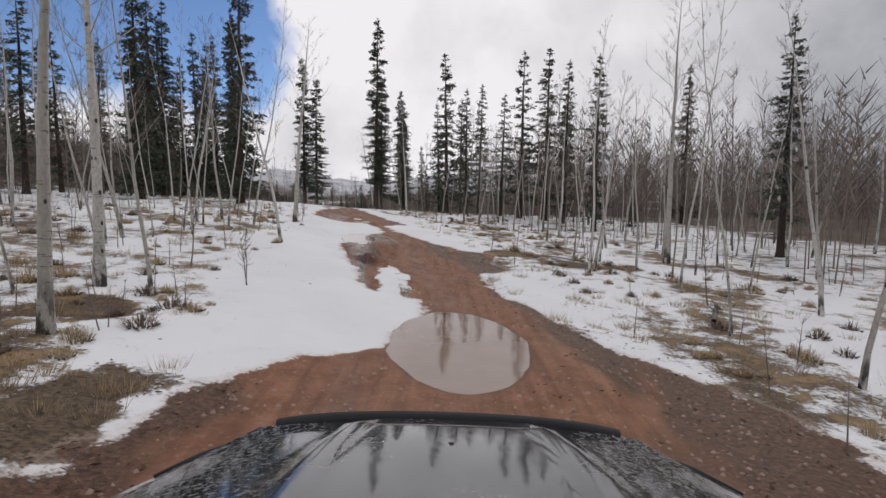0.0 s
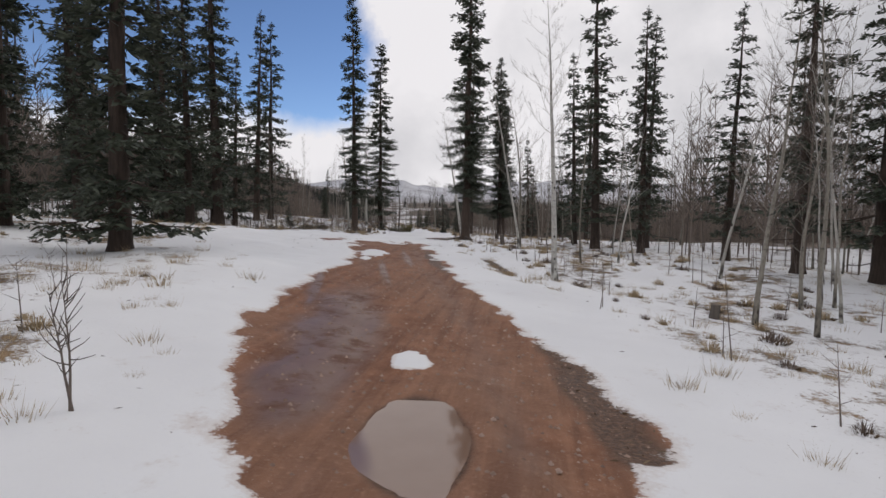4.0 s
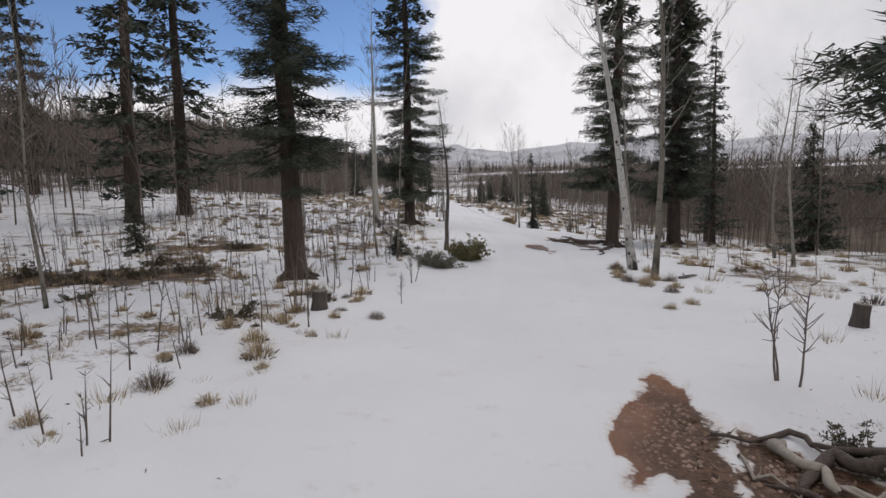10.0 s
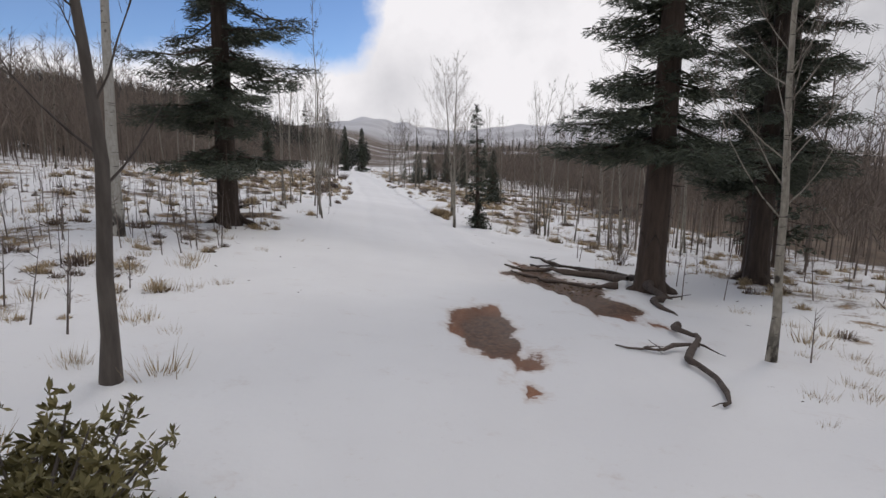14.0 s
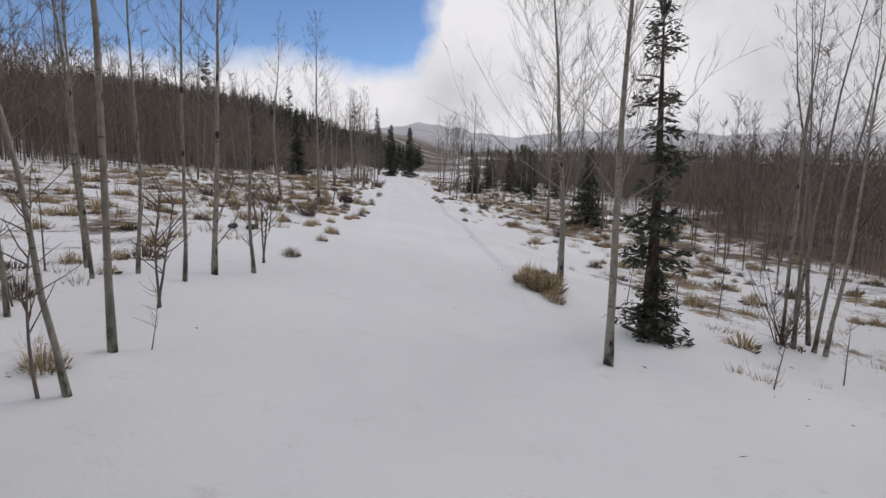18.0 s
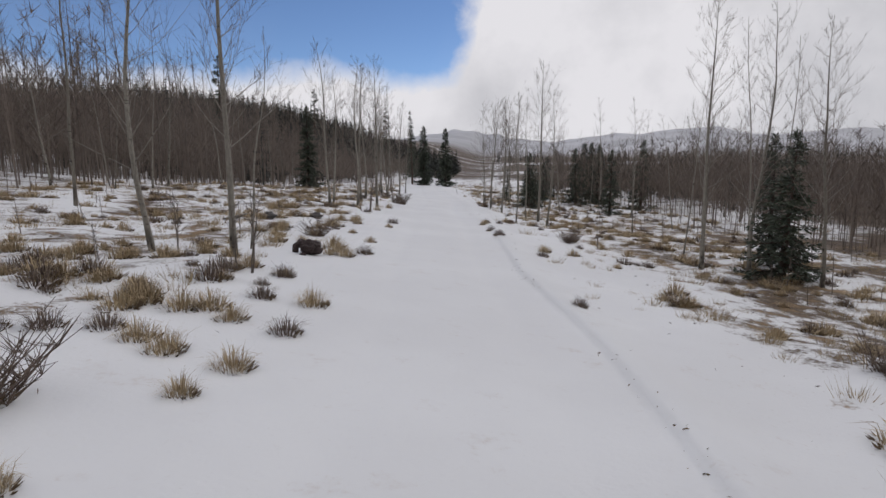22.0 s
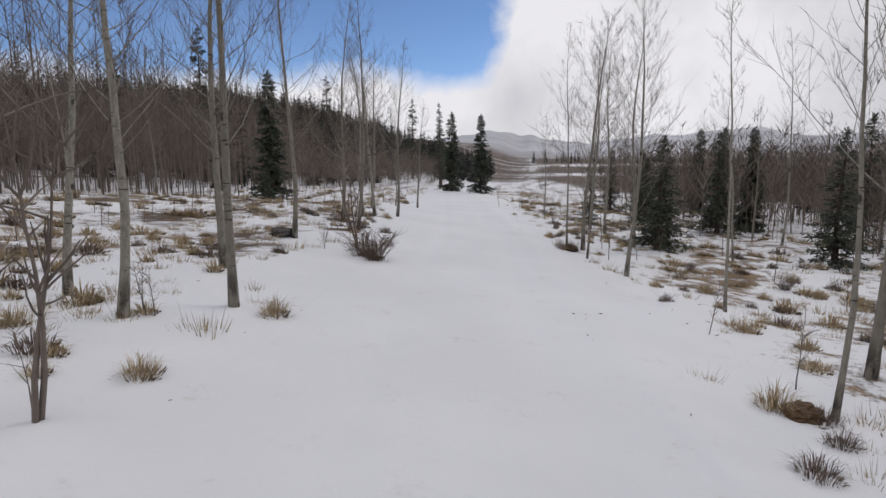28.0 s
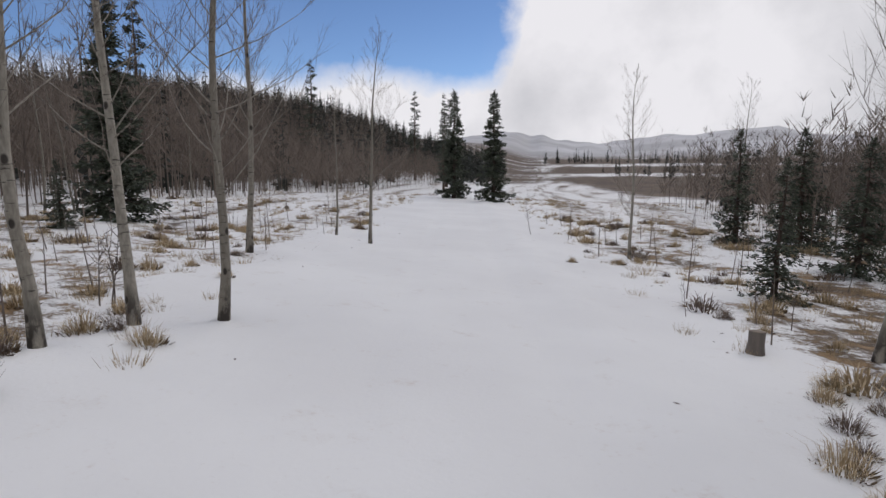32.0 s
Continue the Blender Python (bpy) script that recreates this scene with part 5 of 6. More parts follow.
# ---- woods farther from the track ----
def open_place(v, u):
    """Where no wood stands: the track, the clearing on the left and the meadow."""
    if abs(u) < 7.5 or (u < 0 and 30 < v < 58 and u > -9):
        return True
    return v > 150 and -14 < u < 30 or (v > 190 and u > 6 and random.random() < 0.92)


random.seed(21)
count = 0
while count < 170:
    v, u = rnd(-4, 175), random.choice((-1, 1)) * (7.5 + rnd(0, 1) ** 1.6 * 32)
    if open_place(v, u) or (u < 0 and 92 < v < 140 and u > -13 and random.random() < 0.8):
        continue
    kinds = THIN_ASPENS if random.random() < 0.9 else ASPENS
    planted(random.choice(kinds), v, u, rnd(5.0, 8.0), "bare grey aspen among many others in the wood", "tree", "bare aspens in the wood", None, (rnd(-3, 3), rnd(-3, 3)))
    count += 1
count = 0
while count < 105:
    v, u = rnd(9, 50), random.choice((-1, 1)) * (5.0 + rnd(0, 1) ** 1.3 * 15)
    if (u < 0 and v > 33) or (u > 0 and u < 7.5 and v > 22):
        continue
    planted(random.choice(PALE_ASPENS), v, u, rnd(4.5, 7.5), "pale bare aspen in the open wood beside the track", "tree", "bare aspens in the wood", None, (rnd(-4, 4), rnd(-4, 4)))
    count += 1
count = 0
while count < 26:
    v, u = rnd(5, 100), random.choice((-1, -1, 1)) * (12 + rnd(0, 1) ** 1.4 * 30)
    if open_place(v, u) or (u > 0 and v > 60) or (u < 0 and v > 58):
        continue
    planted(random.choice(SPRUCES), v, u, rnd(9, 14), "dark spruce standing deeper in the wood", "tree", "spruces in the wood", None, (rnd(-1.5, 1.5), rnd(-1.5, 1.5)))
    count += 1


def simple_bare_tree(height):
    s = Soup()
    lean = (rnd(-0.05, 0.05), rnd(-0.05, 0.05))
    pts = [(0, 0, -0.3), (lean[0] * height * 0.5, lean[1] * height * 0.5, height * 0.5), (lean[0] * height, lean[1] * height, height)]
    s.tube(pts, [0.036, 0.024, 0.006], 3)
    for _ in range(15):
        f = rnd(0.22, 0.97)
        p = (lean[0] * height * f, lean[1] * height * f, height * f)
        a, ln = rnd(0, 6.28), height * 0.30 * (1.1 - f) * rnd(0.6, 1.2)
        s.thorn(p, (math.cos(a) * 0.7, math.sin(a) * 0.7, 1.0), ln * 1.4, 0.03)
        for _ in range(4):
            g = rnd(0.3, 0.9) * ln
            m = (p[0] + math.cos(a) * g * 0.6, p[1] + math.sin(a) * g * 0.6, p[2] + g * 0.85)
            s.thorn(m, (rnd(-1, 1), rnd(-1, 1), rnd(0.2, 1.2)), rnd(0.4, 0.9), 0.022)
    return s


def simple_spruce(height):
    s = Soup()
    s.tube([(0, 0, -0.4), (0, 0, height * 0.5), (0, 0, height)], [0.14, 0.08, 0.01], 5)
    for i in range(24):
        f = (i + rnd(0, 0.6)) / 24
        z = height * (0.06 + 0.94 * f)
        ln = height * 0.15 * (1 - f) ** 0.75 * rnd(0.6, 1.2) + 0.1
        for _ in range(3):
            a = rnd(0, 6.28)
            s.spike((0, 0, z), (math.cos(a), math.sin(a), rnd(-0.45, 0.1)), ln * rnd(0.7, 1.15), ln * 0.55)
    return s


def wood_of(name, patterns, spots, mat, label):
    """One mesh of many far trees."""
    co, faces, base = [], [], 0
    arrays = [(np.array(p.v), p.f) for p in patterns]
    spots = np.array(spots)
    heights = lie(spots[:, 0], spots[:, 1]).tolist()
    for (v, u, size), height in zip(spots.tolist(), heights):
        arr, fs = random.choice(arrays)
        a = rnd(0, 6.28)
        c, s = math.cos(a), math.sin(a)
        x, y = to_xy(v, u)
        got = np.stack([arr[:, 0] * c - arr[:, 1] * s, arr[:, 0] * s + arr[:, 1] * c, arr[:, 2]], 1) * size + (float(x), float(y), height - 0.05)
        co.append(got)
        faces += [tuple(i + base for i in f) for f in fs]
        base += len(arr)
    me = bpy.data.meshes.new(name)
    me.from_pydata(np.concatenate(co).tolist(), [], faces)
    me.materials.append(mat)
    me.update()
    return tagged(new(name, me), label, "trees", kind="stuff")


random.seed(31)
bare_patterns = [simple_bare_tree(rnd(5.5, 7.5)) for _ in range(10)]
spots = []
while len(spots) < 5400:
    if random.random() < 0.58:
        v, u = (rnd(-25, 330), -(13 + rnd(0, 1) ** 1.2 * 125)) if random.random() < 0.5 else (rnd(105, 235), -(14 + rnd(0, 1) ** 1.1 * 60))
        if v > 165 and u > -22 - (v - 165) * 0.05:
            continue
    else:
        v, u = (rnd(-25, 215), 11 + rnd(0, 1) ** 1.3 * 85) if random.random() < 0.5 else (rnd(88, 170), 9.0 + rnd(0, 1) ** 1.4 * 32)
        if v > 150 and u < 36:
            continue
    if u < 0 and 92 < v < 140 and u > -14 or (u > 0 and 92 < v < 150 and u < 15 + 2 * math.sin(v * 0.7)):
        continue
    spots.append((v, u, rnd(0.85, 1.35) if u < 0 else rnd(0.5, 0.85) if v > 90 else rnd(0.7, 1.25)))
for _ in range(55):
    spots.append((rnd(86, 101), 7.6 + rnd(0, 1) * 8, rnd(0.5, 0.8)))
wood_of("bare_aspen_wood", bare_patterns, spots, FAR_TWIGS, "dense brown-grey wood of bare aspens on the slopes")
light_patterns = []
for _ in range(8):
    s, tall = Soup(), rnd(5.5, 7.5)
    s.thorn((0, 0, -0.3), (rnd(-0.06, 0.06), rnd(-0.06, 0.06), 1), tall, 0.055)
    for _ in range(25):
        f, a = rnd(0.2, 0.95), rnd(0, 6.28)
        s.thorn((0, 0, tall * f), (math.cos(a) * rnd(0.5, 1.1), math.sin(a) * rnd(0.5, 1.1), 1.0), tall * 0.38 * (1.15 - f), 0.055)
    light_patterns.append(s)
spots = []
while len(spots) < 14500:
    v, u = (rnd(60, 330), -(20 + rnd(0, 1) ** 1.15 * 95)) if random.random() < 0.68 else (rnd(70, 215), 13 + rnd(0, 1) ** 1.2 * 70)
    if random.random() < 0.16:
        v, u = rnd(0, 85), random.choice((-1, 1, 1)) * (16 + rnd(0, 1) * 60)
    if u > 0 and v > 150 and u < 24 + (v - 150) * 0.3:
        continue
    if v > 165 and -22 - (v - 165) * 0.05 < u < 0:
        continue
    spots.append((v, u, rnd(0.8, 1.25) if u < 0 or v < 70 else rnd(0.45, 0.75)))
for _ in range(1000):
    v = rnd(134, 168)
    spots.append((v, 9.0 + (v - 134) * 0.12 + rnd(0, 1) ** 1.1 * 24, rnd(0.42, 0.68)))
for _ in range(2600):
    v, u = rnd(158, 275), -(13 + rnd(0, 1) ** 1.3 * 55)
    spots.append((v, u + 5 * smooth(200, 260, v), rnd(0.6, 1.0)))
wood_of("distant_aspen_wood", light_patterns, spots, FAR_TWIGS, "dense brown wood of bare aspens on the far slope")
spots = []
while len(spots) < 950:
    v, u = (rnd(150, 360), -(16 + rnd(0, 1) ** 1.1 * 150)) if random.random() < 0.76 else (rnd(130, 520), 45 + rnd(0, 1) * 300)
    if u > 0 and (v < 330 and u < 60):
        continue
    spots.append((v, u, rnd(0.7, 1.25)))
while len(spots) < 1750:
    v, u = rnd(262, 400), -(2 + rnd(0, 1) ** 1.2 * 130)
    spots.append((v, u, rnd(0.7, 1.2)))
for _ in range(170):
    spots.append((700 + rnd(0, 1) ** 2 * 190, rnd(10, 480), rnd(0.6, 1.7)))
for _ in range(46):
    v = rnd(136, 172)
    spots.append((v, 11 + (v - 136) * 0.15 + rnd(0, 1) * 20, rnd(0.3, 0.5)))
for _ in range(110):
    spots.append((rnd(130, 210), 30 + rnd(0, 1) * 50, rnd(0.4, 0.75)))
wood_of("spruce_wood", [simple_spruce(rnd(8, 12)) for _ in range(5)], spots, FAR_NEEDLES, "far dark wood of spruces along the valley")

# ---- grass and low things ----
random.seed(41)


def sow(total, places, keep):
    """Chosen spots on the ground: x, y, z and u of each."""
    vu = np.array([places() for _ in range(total)])
    v, u = vu[:, 0], vu[:, 1]
    ok = keep(v, u)
    v, u = v[ok], u[ok]
    x, y = to_xy(v, u)
    return np.stack([x, y, surf(v, u), u], 1).tolist()


def make_litter_tufts(total):
    """The many small tufts that nobody could count."""
    s = Soup()
    for x, y, z, u in sow(total, lambda: (rnd(-2, 170), random.choice((-1, 1)) * (2.1 + rnd(0, 1) ** 1.15 * 15)),
                          lambda v, u: (np.random.rand(len(v)) < np.maximum(tuft_at(v, u), grass_at(v, u))) & (earth_at(v, u) < 0.3)):
        z -= 0.03
        size = rnd(0.55, 1.25) * rnd(0.8, 1.4)
        for _ in range(30 if abs(u) < 8 else 14):
            a = rnd(0, 6.28)
            r = rnd(0, 0.14) * size
            s.thorn((x + math.cos(a) * r, y + math.sin(a) * r, z), (math.cos(a) * 0.5, math.sin(a) * 0.5, rnd(0.7, 1.5)), rnd(0.06, 0.14) * size, 0.0095 * size)
        for _ in range(28 if abs(u) < 8 else 12):
            a = rnd(0, 6.28)
            r = rnd(0, 0.17) * size
            s.thorn((x + math.cos(a) * r, y + math.sin(a) * r, z), (math.cos(a) * rnd(0.1, 0.75), math.sin(a) * rnd(0.1, 0.75), rnd(0.6, 1.4)), rnd(0.08, 0.24) * size, 0.0055 * size)
    return tagged(piece("dry_grass", s, GRASS), "dry yellow-brown grass poking through the snow", "grass", kind="stuff")


np.random.seed(6)
make_litter_tufts(18000)
for n, (v, u) in enumerate(TUFTS_AT):
    dark = n % 3 == 0
    planted(TUFTS[3] if dark else TUFTS[n % 3], v, u, rnd(0.17, 0.32) * (0.78 if dark else 1.0), "dark brown tuft of brush on the snow" if dark else "tuft of dry yellow grass on the snow", "grass", "grass tufts", None, (0, 0), 0.0)
for n, (v, u) in enumerate(TUFTS_AT_K):
    planted(TUFTS[n % 3], v, u, (0.30, 0.36, 0.24, 0.28, 0.22)[n % 5], "full tuft of dry golden grass on the snow", "grass", "grass tufts", 67.0 * n, (0, 0), 0.0)
for n, (v, u, h) in enumerate(BRUSH_AT):
    planted(SHRUBS[n % 2], v, u, h, "low brown shrub of dense bare twigs", "shrub", "low shrubs")
for k in range(26):
    v, u = 96.2 + rnd(0, 5.6), -(2.3 + rnd(0, 1) ** 1.2 * 3.2)
    planted(TUFTS[3] if k % 3 == 0 else TUFTS[k % 3], v, u, rnd(0.2, 0.36), "brown clump of dry grass on the snow", "grass", "grass tufts", None, (0, 0), 0.0)
def joined_clumps(name, patterns, spots, label):
    """Many clumps, each one of the patterns, in one mesh."""
    co, faces, sorts, mats, base = [], [], [], [], 0
    ready = []
    for pattern in patterns:
        bits = []
        for child in pattern.children:
            me = child.data
            if me.materials[0] not in mats:
                mats.append(me.materials[0])
            bits.append((np.array([tuple(c.co) for c in me.vertices]), [tuple(f.vertices) for f in me.polygons], mats.index(me.materials[0])))
        ready.append((bits, HEIGHT[pattern.name]))
    for v, u, height in spots:
        bits, tall = random.choice(ready)
        x, y, z = stand(v, u, 0.0)
        a, size = rnd(0, 6.28), height / tall
        wide = size * rnd(0.9, 1.5)
        c, w = math.cos(a), math.sin(a)
        for arr, fs, sort in bits:
            co.append(np.stack([(arr[:, 0] * c - arr[:, 1] * w) * wide + x, (arr[:, 0] * w + arr[:, 1] * c) * wide + y, arr[:, 2] * size + z], 1))
            faces += [tuple(i + base for i in f) for f in fs]
            sorts += [sort] * len(fs)
            base += len(arr)
    me = bpy.data.meshes.new(name)
    me.from_pydata(np.concatenate(co).tolist(), [], faces)
    for m in mats:
        me.materials.append(m)
    me.polygons.foreach_set("material_index", sorts)
    me.update()
    return tagged(new(name, me), label, "grass", kind="stuff")


# the clumps that stand thickly on the slopes of the later part of the track
spots = []
while len(spots) < 1350:
    v = rnd(84, 154)
    u = -(2.6 + rnd(0, 1) ** 1.1 * 13) if random.random() < 0.58 else 3.4 + rnd(0, 1) * 12
    thick = float(tuft_at(np.array([v]), np.array([u]))[0]) + (0.35 if 4.8 < u < 14 and 96 < v < 150 else 0)
    if random.random() > 0.12 + 0.9 * thick:
        continue
    spots.append((v, u, rnd(0.11, 0.28)))
    for _ in range(random.choice((0, 0, 1, 2))):
        spots.append((v + rnd(-0.35, 0.35), u + rnd(-0.35, 0.35), rnd(0.10, 0.22)))
while len(spots) < 1950:
    v, u = rnd(4, 84), random.choice((-1, 1)) * (3.0 + rnd(0, 1) ** 1.2 * 9)
    if 0 < u < 4.2 or (u < 0 and 33 < v < 57 and u > -8) or float(earth_at(v, u)) > 0.3 or random.random() > 0.3 + float(grass_at(np.array([v]), np.array([u]))[0]):
        continue
    spots.append((v, u, rnd(0.09, 0.24)))
for _ in range(420):
    spots.append((rnd(57, 86), -(2.9 + rnd(0, 1) * 12), rnd(0.05, 0.13)))
joined_clumps("grass_clumps", CLUMPS, spots, "straw-coloured and brown clumps of dead grass over the snowy slopes")
made = 0
while made < 12:
    v, u = rnd(8, 150), random.choice((-1, 1)) * (2.1 + rnd(0, 1) ** 1.3 * 6)
    if float(grass_at(np.array([v]), np.array([u]))[0]) < 0.12 or float(earth_at(v, u)) > 0.3:
        continue
    dark = random.random() < 0.35
    planted(TUFTS[3] if dark else TUFTS[made % 3], v, u, rnd(0.12, 0.27), "brown tuft of brush on the snow" if dark else "tuft of dry yellow grass on the snow", "grass", "grass tufts", None, (0, 0), 0.0)
    made += 1


def make_stump(height, radius):
    s, top = Soup(), Soup()
    thing = hidden_home("tree_stump")
    s.tube([(0, 0, -0.1), (0, 0, 0.04), (0.01, 0, height * 0.5), (0.02, 0, height)], [radius * 1.35, radius * 1.15, radius * 0.98, radius], 12)
    top.tube([(0.02, 0, height - 0.005), (0.02, 0, height + 0.004)], [radius * 0.98, radius * 0.9], 12, cap=True)
    piece("stump_body", s, DEAD_WOOD, thing)
    piece("cut_face", top, CUT_WOOD, thing)
    return thing


def make_rock(size):
    bm = bmesh.new()
    bmesh.ops.create_icosphere(bm, subdivisions=3, radius=size)
    for vert in bm.verts:
        k = 1 + 0.50 * noise.noise(vert.co * (1.7 / size)) + 0.20 * noise.noise(vert.co * (4.5 / size)) + 0.08 * noise.noise(vert.co * (11 / size))
        vert.co = Vector((vert.co.x * k * 1.3, vert.co.y * k, vert.co.z * k * 0.62))
    me = bpy.data.meshes.new("rock")
    bm.to_mesh(me)
    bm.free()
    me.materials.append(BOULDER)
    return new("rock", me)


def make_log(length, radius):
    s = Soup()
    s.tube(bent((-length / 2, 0, radius * 0.7), (1, 0, 0), length, 6, 0.08, 0.0), [radius * 0.9, radius, radius, radius * 0.9, radius * 0.8, radius * 0.6, radius * 0.3], 8)
    for _ in range(3):
        s.tube(bent((rnd(-0.3, 0.3) * length, 0, radius), (rnd(-1, 1), rnd(-1, 1), 0.6), length * 0.2, 3, 0.2, 0.0), [radius * 0.35, radius * 0.25, radius * 0.18, 0.005], 5)
    return piece("fallen_branch", s, DEAD_WOOD)


for n, (v, u, h) in enumerate(STUMPS_AT):
    stump = make_stump(h, 0.09 + 0.03 * (n % 2))
    stump.matrix_basis = pose(*stand(v, u, 0.02), rnd(-4, 4), rnd(-4, 4), rnd(0, 360))
    tagged(stump, "short weathered tree stump standing in the snow", "stump", "tree stumps")
for n, (v, u, r) in enumerate(ROCKS_AT):
    rock = make_rock(r * 0.75)
    rock.matrix_basis = pose(*stand(v, u, -0.05), rnd(-8, 8), rnd(-8, 8), rnd(0, 360))
    tagged(rock, "dark grey rock lying in the snow", "rock", "rocks")
for v, u, ln, turn in ((66.9, 3.4, 0.5, 40), (106.7, -5.1, 0.7, 75), (84.0, -4.5, 1.1, 130), (83.7, -4.3, 0.7, 60), (10.0, 6.2, 1.6, 60), (61.5, 5.2, 0.5, 10), (31.5, 7.0, 1.8, 100), (57.9, 6.0, 0.6, 30)):
    log = make_log(ln, 0.035 + 0.012 * ln)
    log.matrix_basis = pose(*stand(v, u, 0.0), 0, 0, turn)
    tagged(log, "weathered fallen branch lying on the snow", "branch", "fallen branches")


def make_root(places, thick, mat=None):
    """An exposed root along (v, u, height over the ground) places."""
    s = Soup()
    pts, rad = [], []
    for i in range((len(places) - 1) * 5 + 1):
        q = i / 5
        k = min(int(q), len(places) - 2)
        a, b = places[k], places[k + 1]
        f = q - k
        f = f * f * (3 - 2 * f) * 0.5 + f * 0.5
        v, u, h = (a[j] + (b[j] - a[j]) * f for j in range(3))
        v, u = v + 0.07 * math.sin(i * 1.3) + rnd(-0.03, 0.03), u + 0.08 * math.sin(i * 0.9 + thick * 40) + rnd(-0.03, 0.03)
        x, y, z = stand(v, u, 0.0)
        pts.append((x, y, z + h))
        rad.append(0.72 * thick * (1 - 0.7 * q / (len(places) - 1)) * rnd(0.6, 1.35))
    s.tube(pts, rad, 8, cap=True)
    for k in range(3):
        i = random.randint(2, len(pts) - 2)
        s.tube(bent(pts[i], (rnd(-1, 1), rnd(-1, 1), 0.05), thick * rnd(3, 7), 4, 0.25, -0.03), [rad[i] * 0.5, rad[i] * 0.4, rad[i] * 0.28, rad[i] * 0.16, 0.003], 5)
    return tagged(piece("exposed_root", s, mat or ROOT_WOOD), "bleached bent root lying on the bare earth" if mat else "bare dark root of a spruce over the muddy ground", "root", "exposed roots")


make_root([(76.9, 3.9, 0.20), (78.0, 4.0, 0.05), (78.7, 3.4, 0.05), (78.5, 2.4, 0.04)], 0.10)
make_root([(78.55, 2.9, 0.05), (79.2, 2.75, 0.06), (79.8, 2.8, 0.02)], 0.055)
make_root([(76.8, 3.7, 0.18), (77.7, 3.5, 0.06), (78.0, 2.6, 0.06), (77.8, 1.75, 0.03)], 0.10)
make_root([(76.3, 3.2, 0.08), (76.2, 2.8, 0.07), (76.7, 2.1, 0.05), (77.3, 1.7, 0.02)], 0.07)
make_root([(76.5, 3.95, 0.18), (75.6, 3.6, 0.05), (74.9, 3.3, 0.03), (74.4, 3.4, -0.03)], 0.10)
make_root([(73.6, 2.85, 0.06), (72.9, 2.7, 0.10), (72.0, 2.3, 0.06), (70.9, 2.1, 0.03)], 0.07)
make_root([(72.5, 2.5, 0.08), (72.4, 2.05, 0.04), (72.5, 1.8, 0.02)], 0.035)
make_root([(57.7, 2.9, 0.20), (58.1, 2.3, 0.05), (57.6, 1.9, 0.04), (57.0, 1.9, 0.01)], 0.085)
make_root([(57.9, 2.8, 0.15), (58.4, 2.2, 0.05), (58.5, 1.6, 0.02)], 0.06)
make_root([(57.4, 3.1, 0.18), (56.4, 3.3, 0.06), (55.7, 3.6, 0.0)], 0.09)

make_root([(58.25, 2.02, 0.06), (57.9, 2.10, 0.10), (57.6, 2.2, 0.07), (57.4, 2.33, 0.03)], 0.075, PALE_WOOD)
make_root([(57.2, 2.10, 0.07), (56.9, 1.96, 0.06), (56.65, 1.94, 0.05), (56.36, 2.02, 0.02)], 0.06, PALE_WOOD)
make_root([(58.1, 1.55, 0.02), (57.8, 1.72, 0.03), (57.6, 1.85, 0.02)], 0.025, PALE_WOOD)
planted(JUNIPERS[2], 58.1, 2.72, 0.30, "low dark evergreen sprig at the foot of a spruce", "bush", "low evergreen brush")
for v, u, r in ((56.55, 0.98, 0.07), (56.0, 1.4, 0.09), (55.95, 1.6, 0.08), (56.9, 1.3, 0.05), (57.3, 1.15, 0.04), (55.8, 1.95, 0.06), (56.4, 1.65, 0.05)):
    stone = make_rock(r)
    stone.data.materials[0] = ROCK
    stone.matrix_basis = pose(*stand(v, u, 0.0), rnd(-8, 8), rnd(-8, 8), rnd(0, 360))
    tagged(stone, "pale stone lying on the bare red earth", "stone", "stones at the spruce")


def make_chips(total, places, mat, name, label, long, wide, keep=lambda v, u: puddle_at(v, u) < 0.1):
    """Loose twigs and leaves, far too many to count."""
    s = Soup()
    for x, y, z, _ in sow(total, places, keep):
        a = rnd(0, 6.28)
        s.spike((x, y, z + 0.006), (math.cos(a), math.sin(a), rnd(-0.1, 0.25)), rnd(*long), rnd(*wide))
    return tagged(piece(name, s, mat), label, "debris", kind="stuff")


make_chips(9000, lambda: (rnd(0, 150), random.choice((-1, 1)) * (1.7 + rnd(0, 1) ** 1.5 * 7)), BUSH_TWIGS, "forest_debris", "small dark twigs and leaves strewn over the snow", (0.02, 0.09), (0.006, 0.018), lambda v, u: np.random.rand(len(v)) < grass_at(v, u) * 1.6 + 0.05)
make_chips(900, lambda: (rnd(75.4, 79.2), rnd(1.5, 3.4)), DARK_GRASS, "root_debris", "bark chips and dead leaves between the roots", (0.03, 0.11), (0.010, 0.03), lambda v, u: earth_at(v, u) > 0.35)
make_chips(900, lambda: (rnd(55.3, 59.0), rnd(1.3, 2.8)), DARK_GRASS, "root_debris", "bark chips and dead leaves between the roots", (0.03, 0.11), (0.010, 0.03), lambda v, u: earth_at(v, u) > 0.35)


